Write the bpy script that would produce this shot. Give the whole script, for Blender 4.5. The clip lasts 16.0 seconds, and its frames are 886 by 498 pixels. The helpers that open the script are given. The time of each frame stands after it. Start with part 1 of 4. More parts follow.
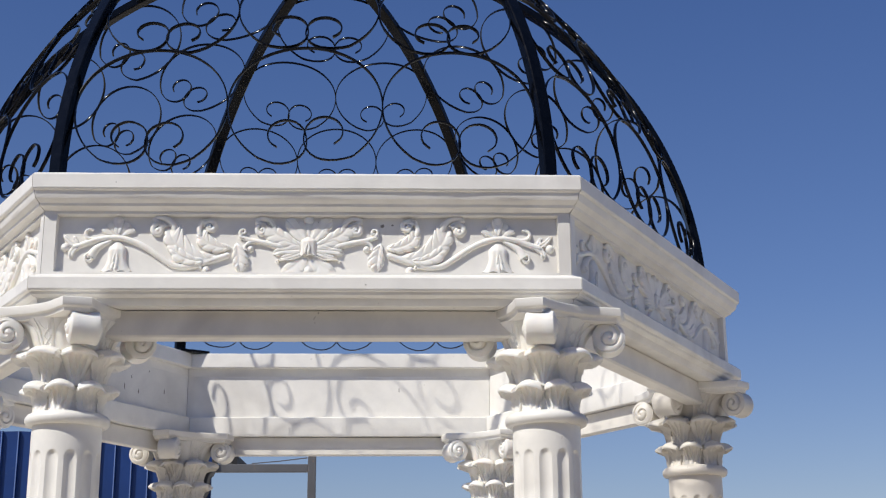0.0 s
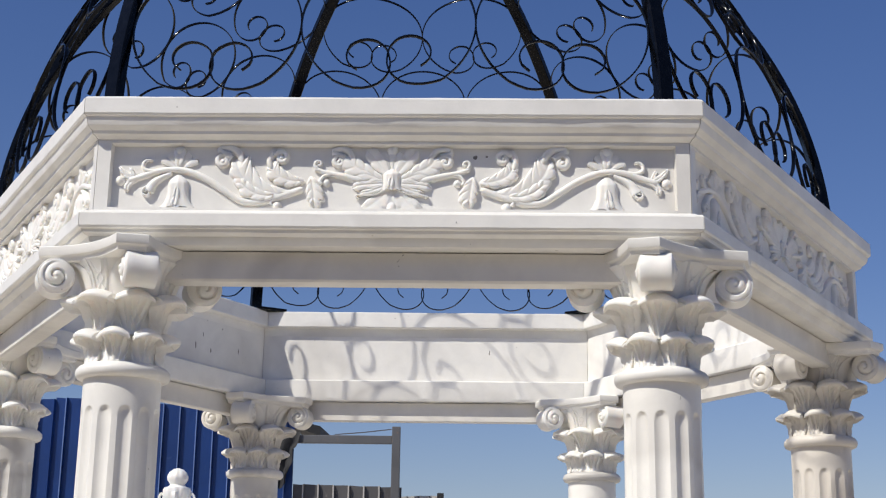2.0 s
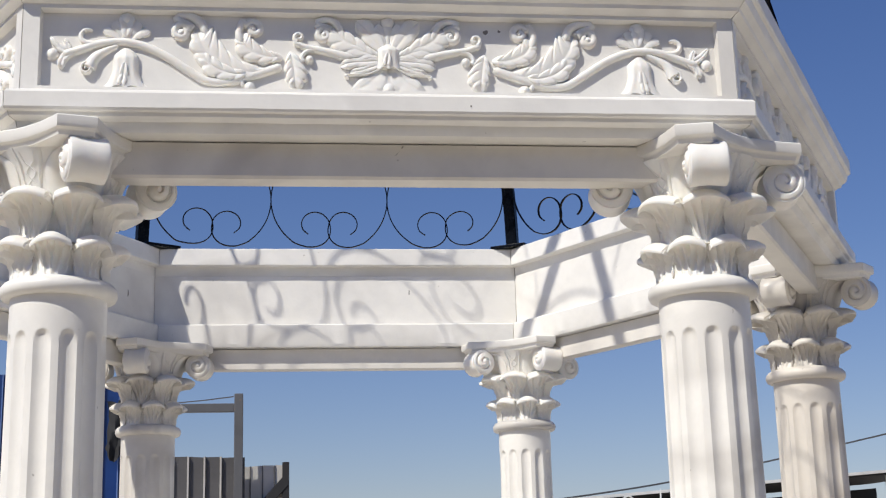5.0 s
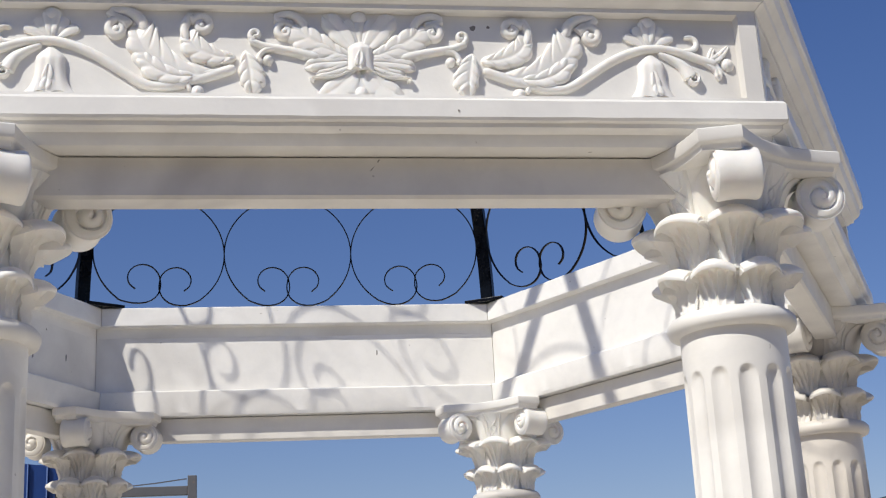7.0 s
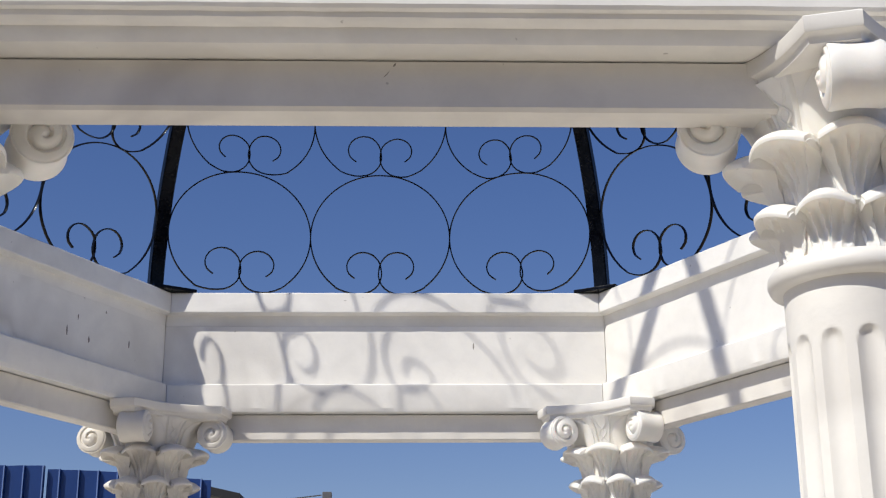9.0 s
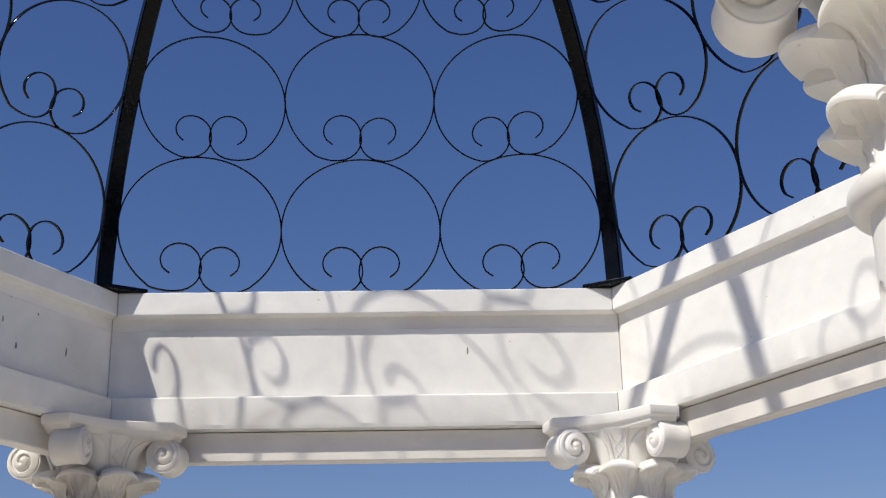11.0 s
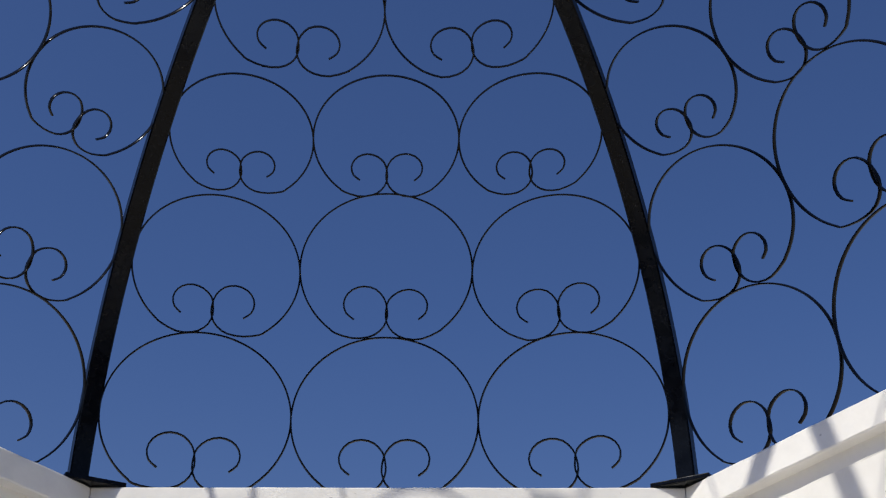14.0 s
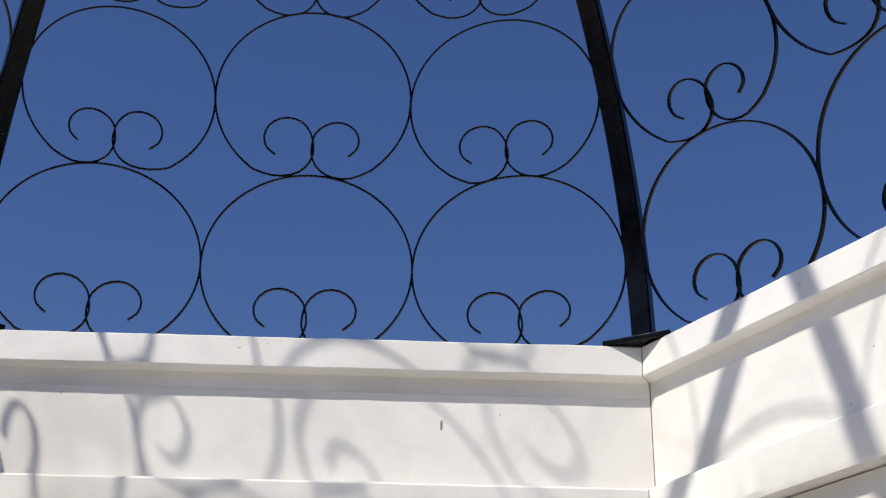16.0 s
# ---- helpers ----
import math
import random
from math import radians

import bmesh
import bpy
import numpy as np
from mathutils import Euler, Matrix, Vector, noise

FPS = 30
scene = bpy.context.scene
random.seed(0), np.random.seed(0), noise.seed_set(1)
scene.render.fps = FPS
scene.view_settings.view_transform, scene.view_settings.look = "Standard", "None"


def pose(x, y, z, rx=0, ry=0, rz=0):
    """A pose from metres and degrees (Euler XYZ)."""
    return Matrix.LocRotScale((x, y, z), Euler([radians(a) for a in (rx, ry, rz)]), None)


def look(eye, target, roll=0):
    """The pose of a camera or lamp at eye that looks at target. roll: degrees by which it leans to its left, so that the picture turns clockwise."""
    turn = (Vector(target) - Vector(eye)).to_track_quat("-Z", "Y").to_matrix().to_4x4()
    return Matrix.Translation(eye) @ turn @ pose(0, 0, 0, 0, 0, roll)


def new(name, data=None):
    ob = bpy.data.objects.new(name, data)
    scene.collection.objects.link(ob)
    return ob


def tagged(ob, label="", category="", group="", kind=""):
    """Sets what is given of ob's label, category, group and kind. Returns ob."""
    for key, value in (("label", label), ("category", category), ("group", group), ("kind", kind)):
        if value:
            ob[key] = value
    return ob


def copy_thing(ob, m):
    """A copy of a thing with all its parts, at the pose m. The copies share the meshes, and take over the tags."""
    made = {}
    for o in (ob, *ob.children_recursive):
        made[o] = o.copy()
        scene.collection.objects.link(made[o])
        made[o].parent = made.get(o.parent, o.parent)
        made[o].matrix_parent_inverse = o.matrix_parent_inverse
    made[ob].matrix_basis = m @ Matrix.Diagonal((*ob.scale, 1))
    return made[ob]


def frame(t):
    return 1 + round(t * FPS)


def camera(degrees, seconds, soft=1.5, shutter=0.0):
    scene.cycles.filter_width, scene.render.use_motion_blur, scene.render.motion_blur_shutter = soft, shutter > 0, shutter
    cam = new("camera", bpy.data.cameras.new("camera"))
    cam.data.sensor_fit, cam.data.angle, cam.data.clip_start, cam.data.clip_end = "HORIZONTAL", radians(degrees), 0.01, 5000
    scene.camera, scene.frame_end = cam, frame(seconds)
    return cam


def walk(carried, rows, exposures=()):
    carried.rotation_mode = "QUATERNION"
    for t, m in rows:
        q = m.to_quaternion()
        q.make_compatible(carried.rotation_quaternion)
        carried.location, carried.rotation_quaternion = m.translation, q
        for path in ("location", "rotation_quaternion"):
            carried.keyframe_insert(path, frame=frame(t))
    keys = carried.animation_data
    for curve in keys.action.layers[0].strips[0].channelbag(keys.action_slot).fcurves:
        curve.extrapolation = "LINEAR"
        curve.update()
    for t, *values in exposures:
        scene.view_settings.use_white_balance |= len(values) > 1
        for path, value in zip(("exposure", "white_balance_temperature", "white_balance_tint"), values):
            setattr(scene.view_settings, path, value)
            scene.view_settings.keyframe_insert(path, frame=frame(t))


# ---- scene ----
cam = camera(34.8, 16.0, soft=1.2)
PATH = [
    (0, (0.289, -6.28, 1.491), (0.361, -4.36, 2.044), -0.4),
    (0.5, (0.281, -6.172, 1.489), (0.365, -4.248, 2.03), 0.5),
    (1, (0.297, -6.032, 1.485), (0.287, -4.111, 2.041), 0.6),
    (1.5, (0.304, -5.881, 1.496), (0.269, -3.954, 2.034), 0.6),
    (2, (0.262, -5.685, 1.527), (0.214, -3.755, 2.048), 0.8),
    (2.5, (0.2, -5.547, 1.563), (0.182, -3.611, 2.067), 0.6),
    (3, (0.124, -5.41, 1.556), (0.103, -3.468, 2.034), 0.5),
    (3.5, (0.055, -5.305, 1.556), (0.04, -3.357, 2.01), -0.1),
    (4, (-0.06, -5.196, 1.497), (-0.045, -3.252, 1.968), 0.0),
    (4.2, (-0.141, -5.137, 1.493), (-0.05, -3.194, 1.955), -0.1),
    (6.3, (-0.331, -4.625, 1.514), (-0.033, -2.722, 2.053), -2.7),
    (6.5, (-0.318, -4.56, 1.511), (-0.017, -2.656, 2.042), -3.2),
    (7, (-0.288, -4.377, 1.53), (0.012, -2.491, 2.123), -3.1),
    (7.5, (-0.234, -4.207, 1.536), (0.067, -2.32, 2.127), -2.7),
    (8, (-0.099, -4.056, 1.547), (0.106, -2.173, 2.188), -2.2),
    (8.5, (0.001, -3.926, 1.538), (0.176, -2.039, 2.175), -1.6),
    (9, (0.041, -3.733, 1.55), (0.106, -1.838, 2.187), -0.5),
    (11.3, (0.151, -2.869, 1.632), (0.197, -1.002, 2.349), -1.1),
    (11.5, (0.145, -2.781, 1.638), (0.204, -0.939, 2.416), -1.2),
    (12, (0.117, -2.719, 1.655), (0.239, -0.923, 2.526), -2.0),
    (12.5, (0.189, -2.637, 1.657), (0.253, -0.871, 2.594), -1.0),
    (13, (0.2, -2.54, 1.653), (0.196, -0.766, 2.575), 0.0),
    (13.5, (0.204, -2.428, 1.693), (0.177, -0.68, 2.664), 0.5),
    (14, (0.173, -2.246, 1.723), (0.161, -0.518, 2.731), 0.2),
    (14.5, (0.153, -2.13, 1.74), (0.182, -0.389, 2.724), -0.7),
    (15, (0.177, -1.972, 1.774), (0.222, -0.221, 2.74), -1.5),
    (15.5, (0.225, -1.846, 1.79), (0.268, -0.09, 2.746), 0.1),
    (16, (0.232, -1.728, 1.785), (0.286, 0.061, 2.678), 0.9),
]
EXPOSURES = [(0, 0.12), (4, 0.13), (7, 0.14), (9, 0.16), (12, 0.06), (14, 0.02), (16, 0.13)]
walk(cam, [(t, look(e, g, r)) for t, e, g, r in PATH], EXPOSURES)

# ---------------------------------------------------------------- light
SUN_TO = Vector((-0.5108, -0.4440, 0.7361)).normalized()      # towards the sun
elev = math.asin(SUN_TO.z)
azim = math.atan2(SUN_TO.x, SUN_TO.y)                   # clockwise from +y
world = bpy.data.worlds.new("sky_world")
scene.world = world
world.use_nodes = True
wn, wl = world.node_tree.nodes, world.node_tree.links
wn.clear()
sky = wn.new("ShaderNodeTexSky")
sky.sky_type = "NISHITA"
sky.sun_disc = False
sky.sun_elevation, sky.sun_rotation = elev, azim
sky.altitude, sky.air_density, sky.dust_density, sky.ozone_density = 300, 1.0, 0.8, 5.5
bg = wn.new("ShaderNodeBackground")
bg.inputs["Strength"].default_value = 0.075
wout = wn.new("ShaderNodeOutputWorld")
tone = wn.new("ShaderNodeMix")
tone.data_type, tone.blend_type = "RGBA", "MULTIPLY"
tone.inputs[0].default_value = 1.0
# dusty haze low over the horizon, clear deep blue above, the same all round
sky_dir = wn.new("ShaderNodeTexCoord")
sky_xyz = wn.new("ShaderNodeSeparateXYZ")
haze = wn.new("ShaderNodeValToRGB")
haze.color_ramp.interpolation = "LINEAR"
low, high = haze.color_ramp.elements[0], haze.color_ramp.elements[1]
low.position, low.color = 0.0, (1.42, 1.13, 1.03, 1)
high.position, high.color = 0.45, (0.79, 0.885, 1.18, 1)
for pos, c in ((0.10, (1.22, 1.05, 1.06)), (0.24, (0.945, 0.94, 1.12))):
    haze.color_ramp.elements.new(pos).color = (*c, 1)
wl.new(sky_dir.outputs["Generated"], sky_xyz.inputs[0])
wl.new(sky_xyz.outputs["Z"], haze.inputs[0])
wl.new(haze.outputs[0], tone.inputs[7])
wl.new(sky.outputs[0], tone.inputs[6])
wl.new(tone.outputs[2], bg.inputs["Color"])
wl.new(bg.outputs[0], wout.inputs["Surface"])

sun_data = bpy.data.lights.new("sun", "SUN")
sun_data.energy, sun_data.angle, sun_data.color = 3.85, radians(0.7), (1.0, 0.955, 0.865)
sun = new("sun", sun_data)
sun.matrix_world = look(SUN_TO * 30, (0, 0, 0))


# ---------------------------------------------------------------- materials
def shader(name, rough=0.5, metal=0.0, spec=0.5):
    m = bpy.data.materials.new(name)
    m.use_nodes = True
    nt = m.node_tree
    b = nt.nodes["Principled BSDF"]
    b.inputs["Roughness"].default_value = rough
    b.inputs["Metallic"].default_value = metal
    b.inputs["Specular IOR Level"].default_value = spec
    return m, nt, b


def noise_node(nt, scale, detail=4.0, rough=0.5, dist=0.0, vec=None):
    n = nt.nodes.new("ShaderNodeTexNoise")
    n.inputs["Scale"].default_value, n.inputs["Detail"].default_value = scale, detail
    n.inputs["Roughness"].default_value, n.inputs["Distortion"].default_value = rough, dist
    if vec is not None:
        nt.links.new(vec, n.inputs["Vector"])
    return n


def ramp(nt, fac, stops):
    r = nt.nodes.new("ShaderNodeValToRGB")
    els = r.color_ramp.elements
    while len(els) < len(stops):
        els.new(0.5)
    for e, (p, c) in zip(els, stops):
        e.position, e.color = p, (*c, 1) if len(c) == 3 else c
    nt.links.new(fac, r.inputs["Fac"])
    return r


def mix(nt, fac, a, b, mode="MIX"):
    n = nt.nodes.new("ShaderNodeMix")
    n.data_type, n.blend_type = "RGBA", mode
    for sock, v in ((n.inputs[0], fac), (n.inputs[6], a), (n.inputs[7], b)):
        if hasattr(v, "links"):
            nt.links.new(v, sock)
        else:
            sock.default_value = v
    return n.outputs[2]


def bump(nt, b, height, strength, distance):
    n = nt.nodes.new("ShaderNodeBump")
    n.inputs["Strength"].default_value, n.inputs["Distance"].default_value = strength, distance
    nt.links.new(height, n.inputs["Height"])
    nt.links.new(n.outputs[0], b.inputs["Normal"])


def coords(nt, random_shift=True):
    """Object coordinates, shifted piece by piece."""
    tc = nt.nodes.new("ShaderNodeTexCoord")
    if not random_shift:
        return tc.outputs["Object"]
    oi = nt.nodes.new("ShaderNodeObjectInfo")
    mul = nt.nodes.new("ShaderNodeMath")
    mul.operation, mul.inputs[1].default_value = "MULTIPLY", 37.0
    nt.links.new(oi.outputs["Random"], mul.inputs[0])
    add = nt.nodes.new("ShaderNodeVectorMath")
    nt.links.new(tc.outputs["Object"], add.inputs[0])
    nt.links.new(mul.outputs[0], add.inputs[1])
    return add.outputs[0]


def marble(name, base, vein, vein_amount, rough, glow_through=0.0):
    m, nt, b = shader(name, rough)
    v = coords(nt)
    cloud = noise_node(nt, 2.2, 5, 0.55, 0.6, v)
    tone = ramp(nt, cloud.outputs["Fac"], [(0.28, [c * 0.90 for c in base]), (0.5, [c * 0.97 for c in base]), (0.68, base)])
    mott = noise_node(nt, 11, 4, 0.6, 0.3, v)
    mottle = ramp(nt, mott.outputs["Fac"], [(0.35, (0.94, 0.94, 0.945)), (0.6, (1, 1, 1))])
    warp = noise_node(nt, 1.3, 3, 0.5, 1.1, v)
    line = ramp(nt, warp.outputs["Fac"], [(0.42, (0, 0, 0)), (0.492, (1, 1, 1)), (0.51, (1, 1, 1)), (0.60, (0, 0, 0))])
    patch = noise_node(nt, 1.1, 2, 0.5, 0.0, v)
    keep = ramp(nt, patch.outputs["Fac"], [(0.5, (0, 0, 0)), (0.68, (vein_amount,) * 3)])
    amount = mix(nt, 1.0, line.outputs[0], keep.outputs[0], "MULTIPLY")
    col = mix(nt, amount, mix(nt, 1.0, tone.outputs[0], mottle.outputs[0], "MULTIPLY"), (*vein, 1))
    # a few small chips and specks
    speck = noise_node(nt, 38, 2, 0.5, 0.0, v)
    dots = ramp(nt, speck.outputs["Fac"], [(0.765, (0, 0, 0)), (0.79, (0.6, 0.6, 0.6))])
    col = mix(nt, dots.outputs[0], col, (0.32, 0.29, 0.26, 1))
    nt.links.new(col, b.inputs["Base Color"])
    rr = ramp(nt, cloud.outputs["Fac"], [(0.3, (rough + 0.1,) * 3), (0.7, (rough - 0.06,) * 3)])
    nt.links.new(rr.outputs[0], b.inputs["Roughness"])
    fine = noise_node(nt, 85, 3, 0.6, 0.0, v)
    broad = noise_node(nt, 9, 2, 0.5, 0.0, v)
    both = mix(nt, 0.35, broad.outputs["Fac"], fine.outputs["Fac"])
    bump(nt, b, both, 0.25, 0.004)
    if glow_through:                                   # light seeps a few millimetres into the thin carving
        b.inputs["Subsurface Weight"].default_value = glow_through
        b.inputs["Subsurface Radius"].default_value = (1.0, 0.85, 0.7)
        b.inputs["Subsurface Scale"].default_value = 0.018
    return m


def painted_sheet(name, base, rough, spot):
    m, nt, b = shader(name, rough)
    v = coords(nt)
    dirt = noise_node(nt, 1.4, 6, 0.65, 0.4, v)
    col = ramp(nt, dirt.outputs["Fac"], [(0.32, [c * 0.72 for c in base]), (0.66, base)])
    sp = noise_node(nt, 14, 3, 0.5, 0.0, v)
    f = ramp(nt, sp.outputs["Fac"], [(0.66, (0, 0, 0)), (0.74, (0.5, 0.5, 0.5))])
    out = mix(nt, f.outputs[0], col.outputs[0], (*spot, 1))
    nt.links.new(out, b.inputs["Base Color"])
    bump(nt, b, dirt.outputs["Fac"], 0.15, 0.01)
    return m


M_MARBLE = marble("white_marble", (0.865, 0.84, 0.785), (0.52, 0.49, 0.45), 0.85, 0.42)
M_CARVED = marble("carved_white_marble", (0.90, 0.872, 0.815), (0.6, 0.57, 0.53), 0.2, 0.5, 0.3)
M_GREYVEIN = marble("veined_marble", (0.76, 0.72, 0.65), (0.4, 0.37, 0.34), 0.8, 0.42)

M_TIE = marble("grey_white_marble", (0.78, 0.745, 0.68), (0.46, 0.43, 0.40), 0.7, 0.42)
M_STAINED = marble("brown_stained_marble", (0.72, 0.67, 0.60), (0.27, 0.22, 0.18), 1.0, 0.45)

M_IRON, nt, b = shader("black_painted_iron", 0.2, 0.0, 0.15)
v = coords(nt)
n = noise_node(nt, 30, 4, 0.6, 0.0, v)
c = ramp(nt, n.outputs["Fac"], [(0.35, (0.002, 0.0025, 0.004)), (0.7, (0.004, 0.005, 0.008))])
nt.links.new(c.outputs[0], b.inputs["Base Color"])
r_ = ramp(nt, n.outputs["Fac"], [(0.3, (0.10,) * 3), (0.75, (0.20,) * 3)])
nt.links.new(r_.outputs[0], b.inputs["Roughness"])
bump(nt, b, n.outputs["Fac"], 0.08, 0.002)

M_BLUE = painted_sheet("blue_coated_steel", (0.006, 0.036, 0.165), 0.38, (0.03, 0.06, 0.16))
# paler blue paints sunlight onto the sun-facing rib faces
M_BLUELIT = painted_sheet("worn_blue_edge", (0.15, 0.23, 0.46), 0.35, (0.16, 0.2, 0.32))
M_GREYSHEET = painted_sheet("grey_coated_steel", (0.095, 0.09, 0.09), 0.5, (0.26, 0.24, 0.22))
M_PALESHEET = painted_sheet("pale_coated_steel", (0.5, 0.48, 0.45), 0.5, (0.36, 0.33, 0.3))
M_STEEL = painted_sheet("grey_painted_steel", (0.11, 0.11, 0.115), 0.5, (0.2, 0.13, 0.09))
# dark sheeting, taken to near-black to put the brace's shade into the colour
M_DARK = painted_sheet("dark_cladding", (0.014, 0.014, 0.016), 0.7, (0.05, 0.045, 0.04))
M_WHITEPAINT = painted_sheet("white_painted_steel", (0.7, 0.7, 0.68), 0.5, (0.45, 0.4, 0.35))
M_CHIP = painted_sheet("dark_chip", (0.27, 0.245, 0.22), 0.8, (0.1, 0.09, 0.08))
M_CABLE = painted_sheet("grey_cable", (0.08, 0.08, 0.085), 0.6, (0.12, 0.11, 0.1))

M_UNSEENWALL = painted_sheet("dark_grey_render", (0.24, 0.225, 0.20), 0.85, (0.06, 0.055, 0.05))
M_YARDWALL = painted_sheet("grey_render", (0.42, 0.40, 0.36), 0.85, (0.18, 0.165, 0.15))

M_GROUND, nt, b = shader("yard_concrete", 0.9)
v = coords(nt, False)
n = noise_node(nt, 0.35, 8, 0.65, 0.3, v)
g = noise_node(nt, 60, 3, 0.6, 0.0, v)
c = ramp(nt, n.outputs["Fac"], [(0.3, (0.51, 0.45, 0.36)), (0.7, (0.61, 0.545, 0.44))])
cc = mix(nt, 0.25, c.outputs[0], g.outputs["Color"], "OVERLAY")
nt.links.new(cc, b.inputs["Base Color"])
bump(nt, b, g.outputs["Fac"], 0.4, 0.01)


# ---------------------------------------------------------------- mesh helpers
def obj(name, bm, mat, smooth=None):
    me = bpy.data.meshes.new(name)
    bm.to_mesh(me)
    bm.free()
    me.materials.append(mat)
    if smooth is not None:
        me.shade_smooth()
        if smooth < 180:
            me.set_sharp_from_angle(angle=radians(smooth))
    return new(name, me)


def part(name, bm, mat, parent, label="", smooth=None):
    ob = obj(name, bm, mat, smooth)
    ob.parent = parent
    if label:
        ob["label"] = label
    return ob


def again(ob, parent, m):
    """Another piece on the same mesh, at pose m in its parent."""
    o = new(ob.name.split(".")[0], ob.data)
    o.parent = parent
    o.matrix_basis = m
    if "label" in ob:
        o["label"] = ob["label"]
    return o


def thing(name, label, category, group="", kind="", m=None):
    ob = new(name)
    ob.empty_display_size = 0.1
    if m is not None:
        ob.matrix_basis = m
    return tagged(ob, label, category, group, kind)


def face(bm, vs):
    try:
        return bm.faces.new(vs)
    except ValueError:
        return None


def grid(bm, pts, close_u=False, close_v=False, flip=False):
    """pts[i][j] -> quads. Returns the vertices."""
    vs = [[bm.verts.new(p) for p in row] for row in pts]
    nu, nv = len(vs), len(vs[0])
    for i in range(nu if close_u else nu - 1):
        for j in range(nv if close_v else nv - 1):
            q = [vs[i][j], vs[(i + 1) % nu][j], vs[(i + 1) % nu][(j + 1) % nv], vs[i][(j + 1) % nv]]
            face(bm, q[::-1] if flip else q)
    return vs


def recalc(bm):
    bmesh.ops.recalc_face_normals(bm, faces=bm.faces[:])
    return bm


def box(x0, x1, y0, y1, z0, z1, bevel=0.0, seg=2):
    bm = bmesh.new()
    bmesh.ops.create_cube(bm, size=1.0)
    for q in bm.verts:
        q.co = Vector(((x0 + x1) / 2 + q.co.x * (x1 - x0), (y0 + y1) / 2 + q.co.y * (y1 - y0), (z0 + z1) / 2 + q.co.z * (z1 - z0)))
    if bevel:
        bmesh.ops.bevel(bm, geom=bm.edges[:], offset=bevel, segments=seg, affect="EDGES", profile=0.6)
    return bm


def lathe(profile, n=48):
    bm = bmesh.new()
    rows = [[(r * math.cos(2 * math.pi * k / n), r * math.sin(2 * math.pi * k / n), z) for k in range(n)] for r, z in profile]
    vs = grid(bm, rows, close_v=True)
    face(bm, vs[0])
    face(bm, vs[-1][::-1])
    return recalc(bm)


def smooth_path(pts, n):
    """Catmull-Rom through pts (tuples of any length), n samples."""
    p = [np.array(q, float) for q in pts]
    p = [2 * p[0] - p[1]] + p + [2 * p[-1] - p[-2]]
    out = []
    segs = len(p) - 3
    for k in range(n):
        u = k / (n - 1) * segs
        i = min(int(u), segs - 1)
        f = u - i
        a, b_, c_, d = p[i:i + 4]
        out.append(0.5 * ((2 * b_) + (c_ - a) * f + (2 * a - 5 * b_ + 4 * c_ - d) * f * f + (3 * b_ - a - 3 * c_ + d) * f ** 3))
    return out


def bar(path, normals, width, depth, bm=None):
    """A flat bar: path points, normals along which its depth runs."""
    bm = bm or bmesh.new()
    rows = []
    n = len(path)
    for i, (p, nn) in enumerate(zip(path, normals)):
        p, nn = Vector(p), Vector(nn).normalized()
        t = (Vector(path[min(i + 1, n - 1)]) - Vector(path[max(i - 1, 0)])).normalized()
        s = t.cross(nn).normalized()
        w, d = s * width / 2, nn * depth / 2
        rows.append([p + w + d, p - w + d, p - w - d, p + w - d])
    vs = grid(bm, rows, close_v=True)
    face(bm, vs[0][::-1])
    face(bm, vs[-1])
    return bm


def round_bar(path, normals, width, depth, bm):
    """A flat bar with rounded edges."""
    rows = []
    n = len(path)
    for i, (p, nn) in enumerate(zip(path, normals)):
        p, nn = Vector(p), Vector(nn).normalized()
        t = (Vector(path[min(i + 1, n - 1)]) - Vector(path[max(i - 1, 0)])).normalized()
        s = t.cross(nn).normalized()
        rows.append([p + s * (width / 2 * a) + nn * (depth / 2 * b_) for a, b_ in
                     ((1, 0.55), (0.6, 0.95), (-0.6, 0.95), (-1, 0.55), (-1, -0.55), (-0.6, -0.95), (0.6, -0.95), (1, -0.55))])
    vs = grid(bm, rows, close_v=True)
    face(bm, vs[0][::-1])
    face(bm, vs[-1])
    return bm


# ---------------------------------------------------------------- ground
bm = bmesh.new()
ring = [0, 8, 20, 60, 250, 1200]
rows = [[(r * math.cos(2 * math.pi * k / 64), r * math.sin(2 * math.pi * k / 64), 0.0) for k in range(64)] for r in ring[1:]]
vs = grid(bm, rows, close_v=True)
cv = bm.verts.new((0, 0, 0))
for k in range(64):
    face(bm, [cv, vs[0][k], vs[0][(k + 1) % 64]])
recalc(bm)
tagged(obj("ground", bm, M_GROUND), "dusty pale concrete yard around the marble gazebo", "ground", kind="structure")

# added unseen wall, tall and dark to cut fill light from the south
tagged(obj("wall_south", box(-22, 22, -10.4, -10.0, 0, 5.2), M_UNSEENWALL), "plain dark wall added unseen behind the camera to cut fill light", "wall", kind="structure")
# another added wall out of view, enclosing the west side
tagged(obj("wall_west", box(-16.4, -16.0, -10, 4, 0, 4.0), M_YARDWALL), "plain grey wall added unseen on the west side", "wall", kind="structure")

# ---------------------------------------------------------------- entablature: six beams on a hexagon
TOP, SOFFIT = 3.10, 2.643
HEX = [pose(0, 0, 0, 0, 0, 60 * k) for k in range(6)]       # beam k faces -y turned by 60 k


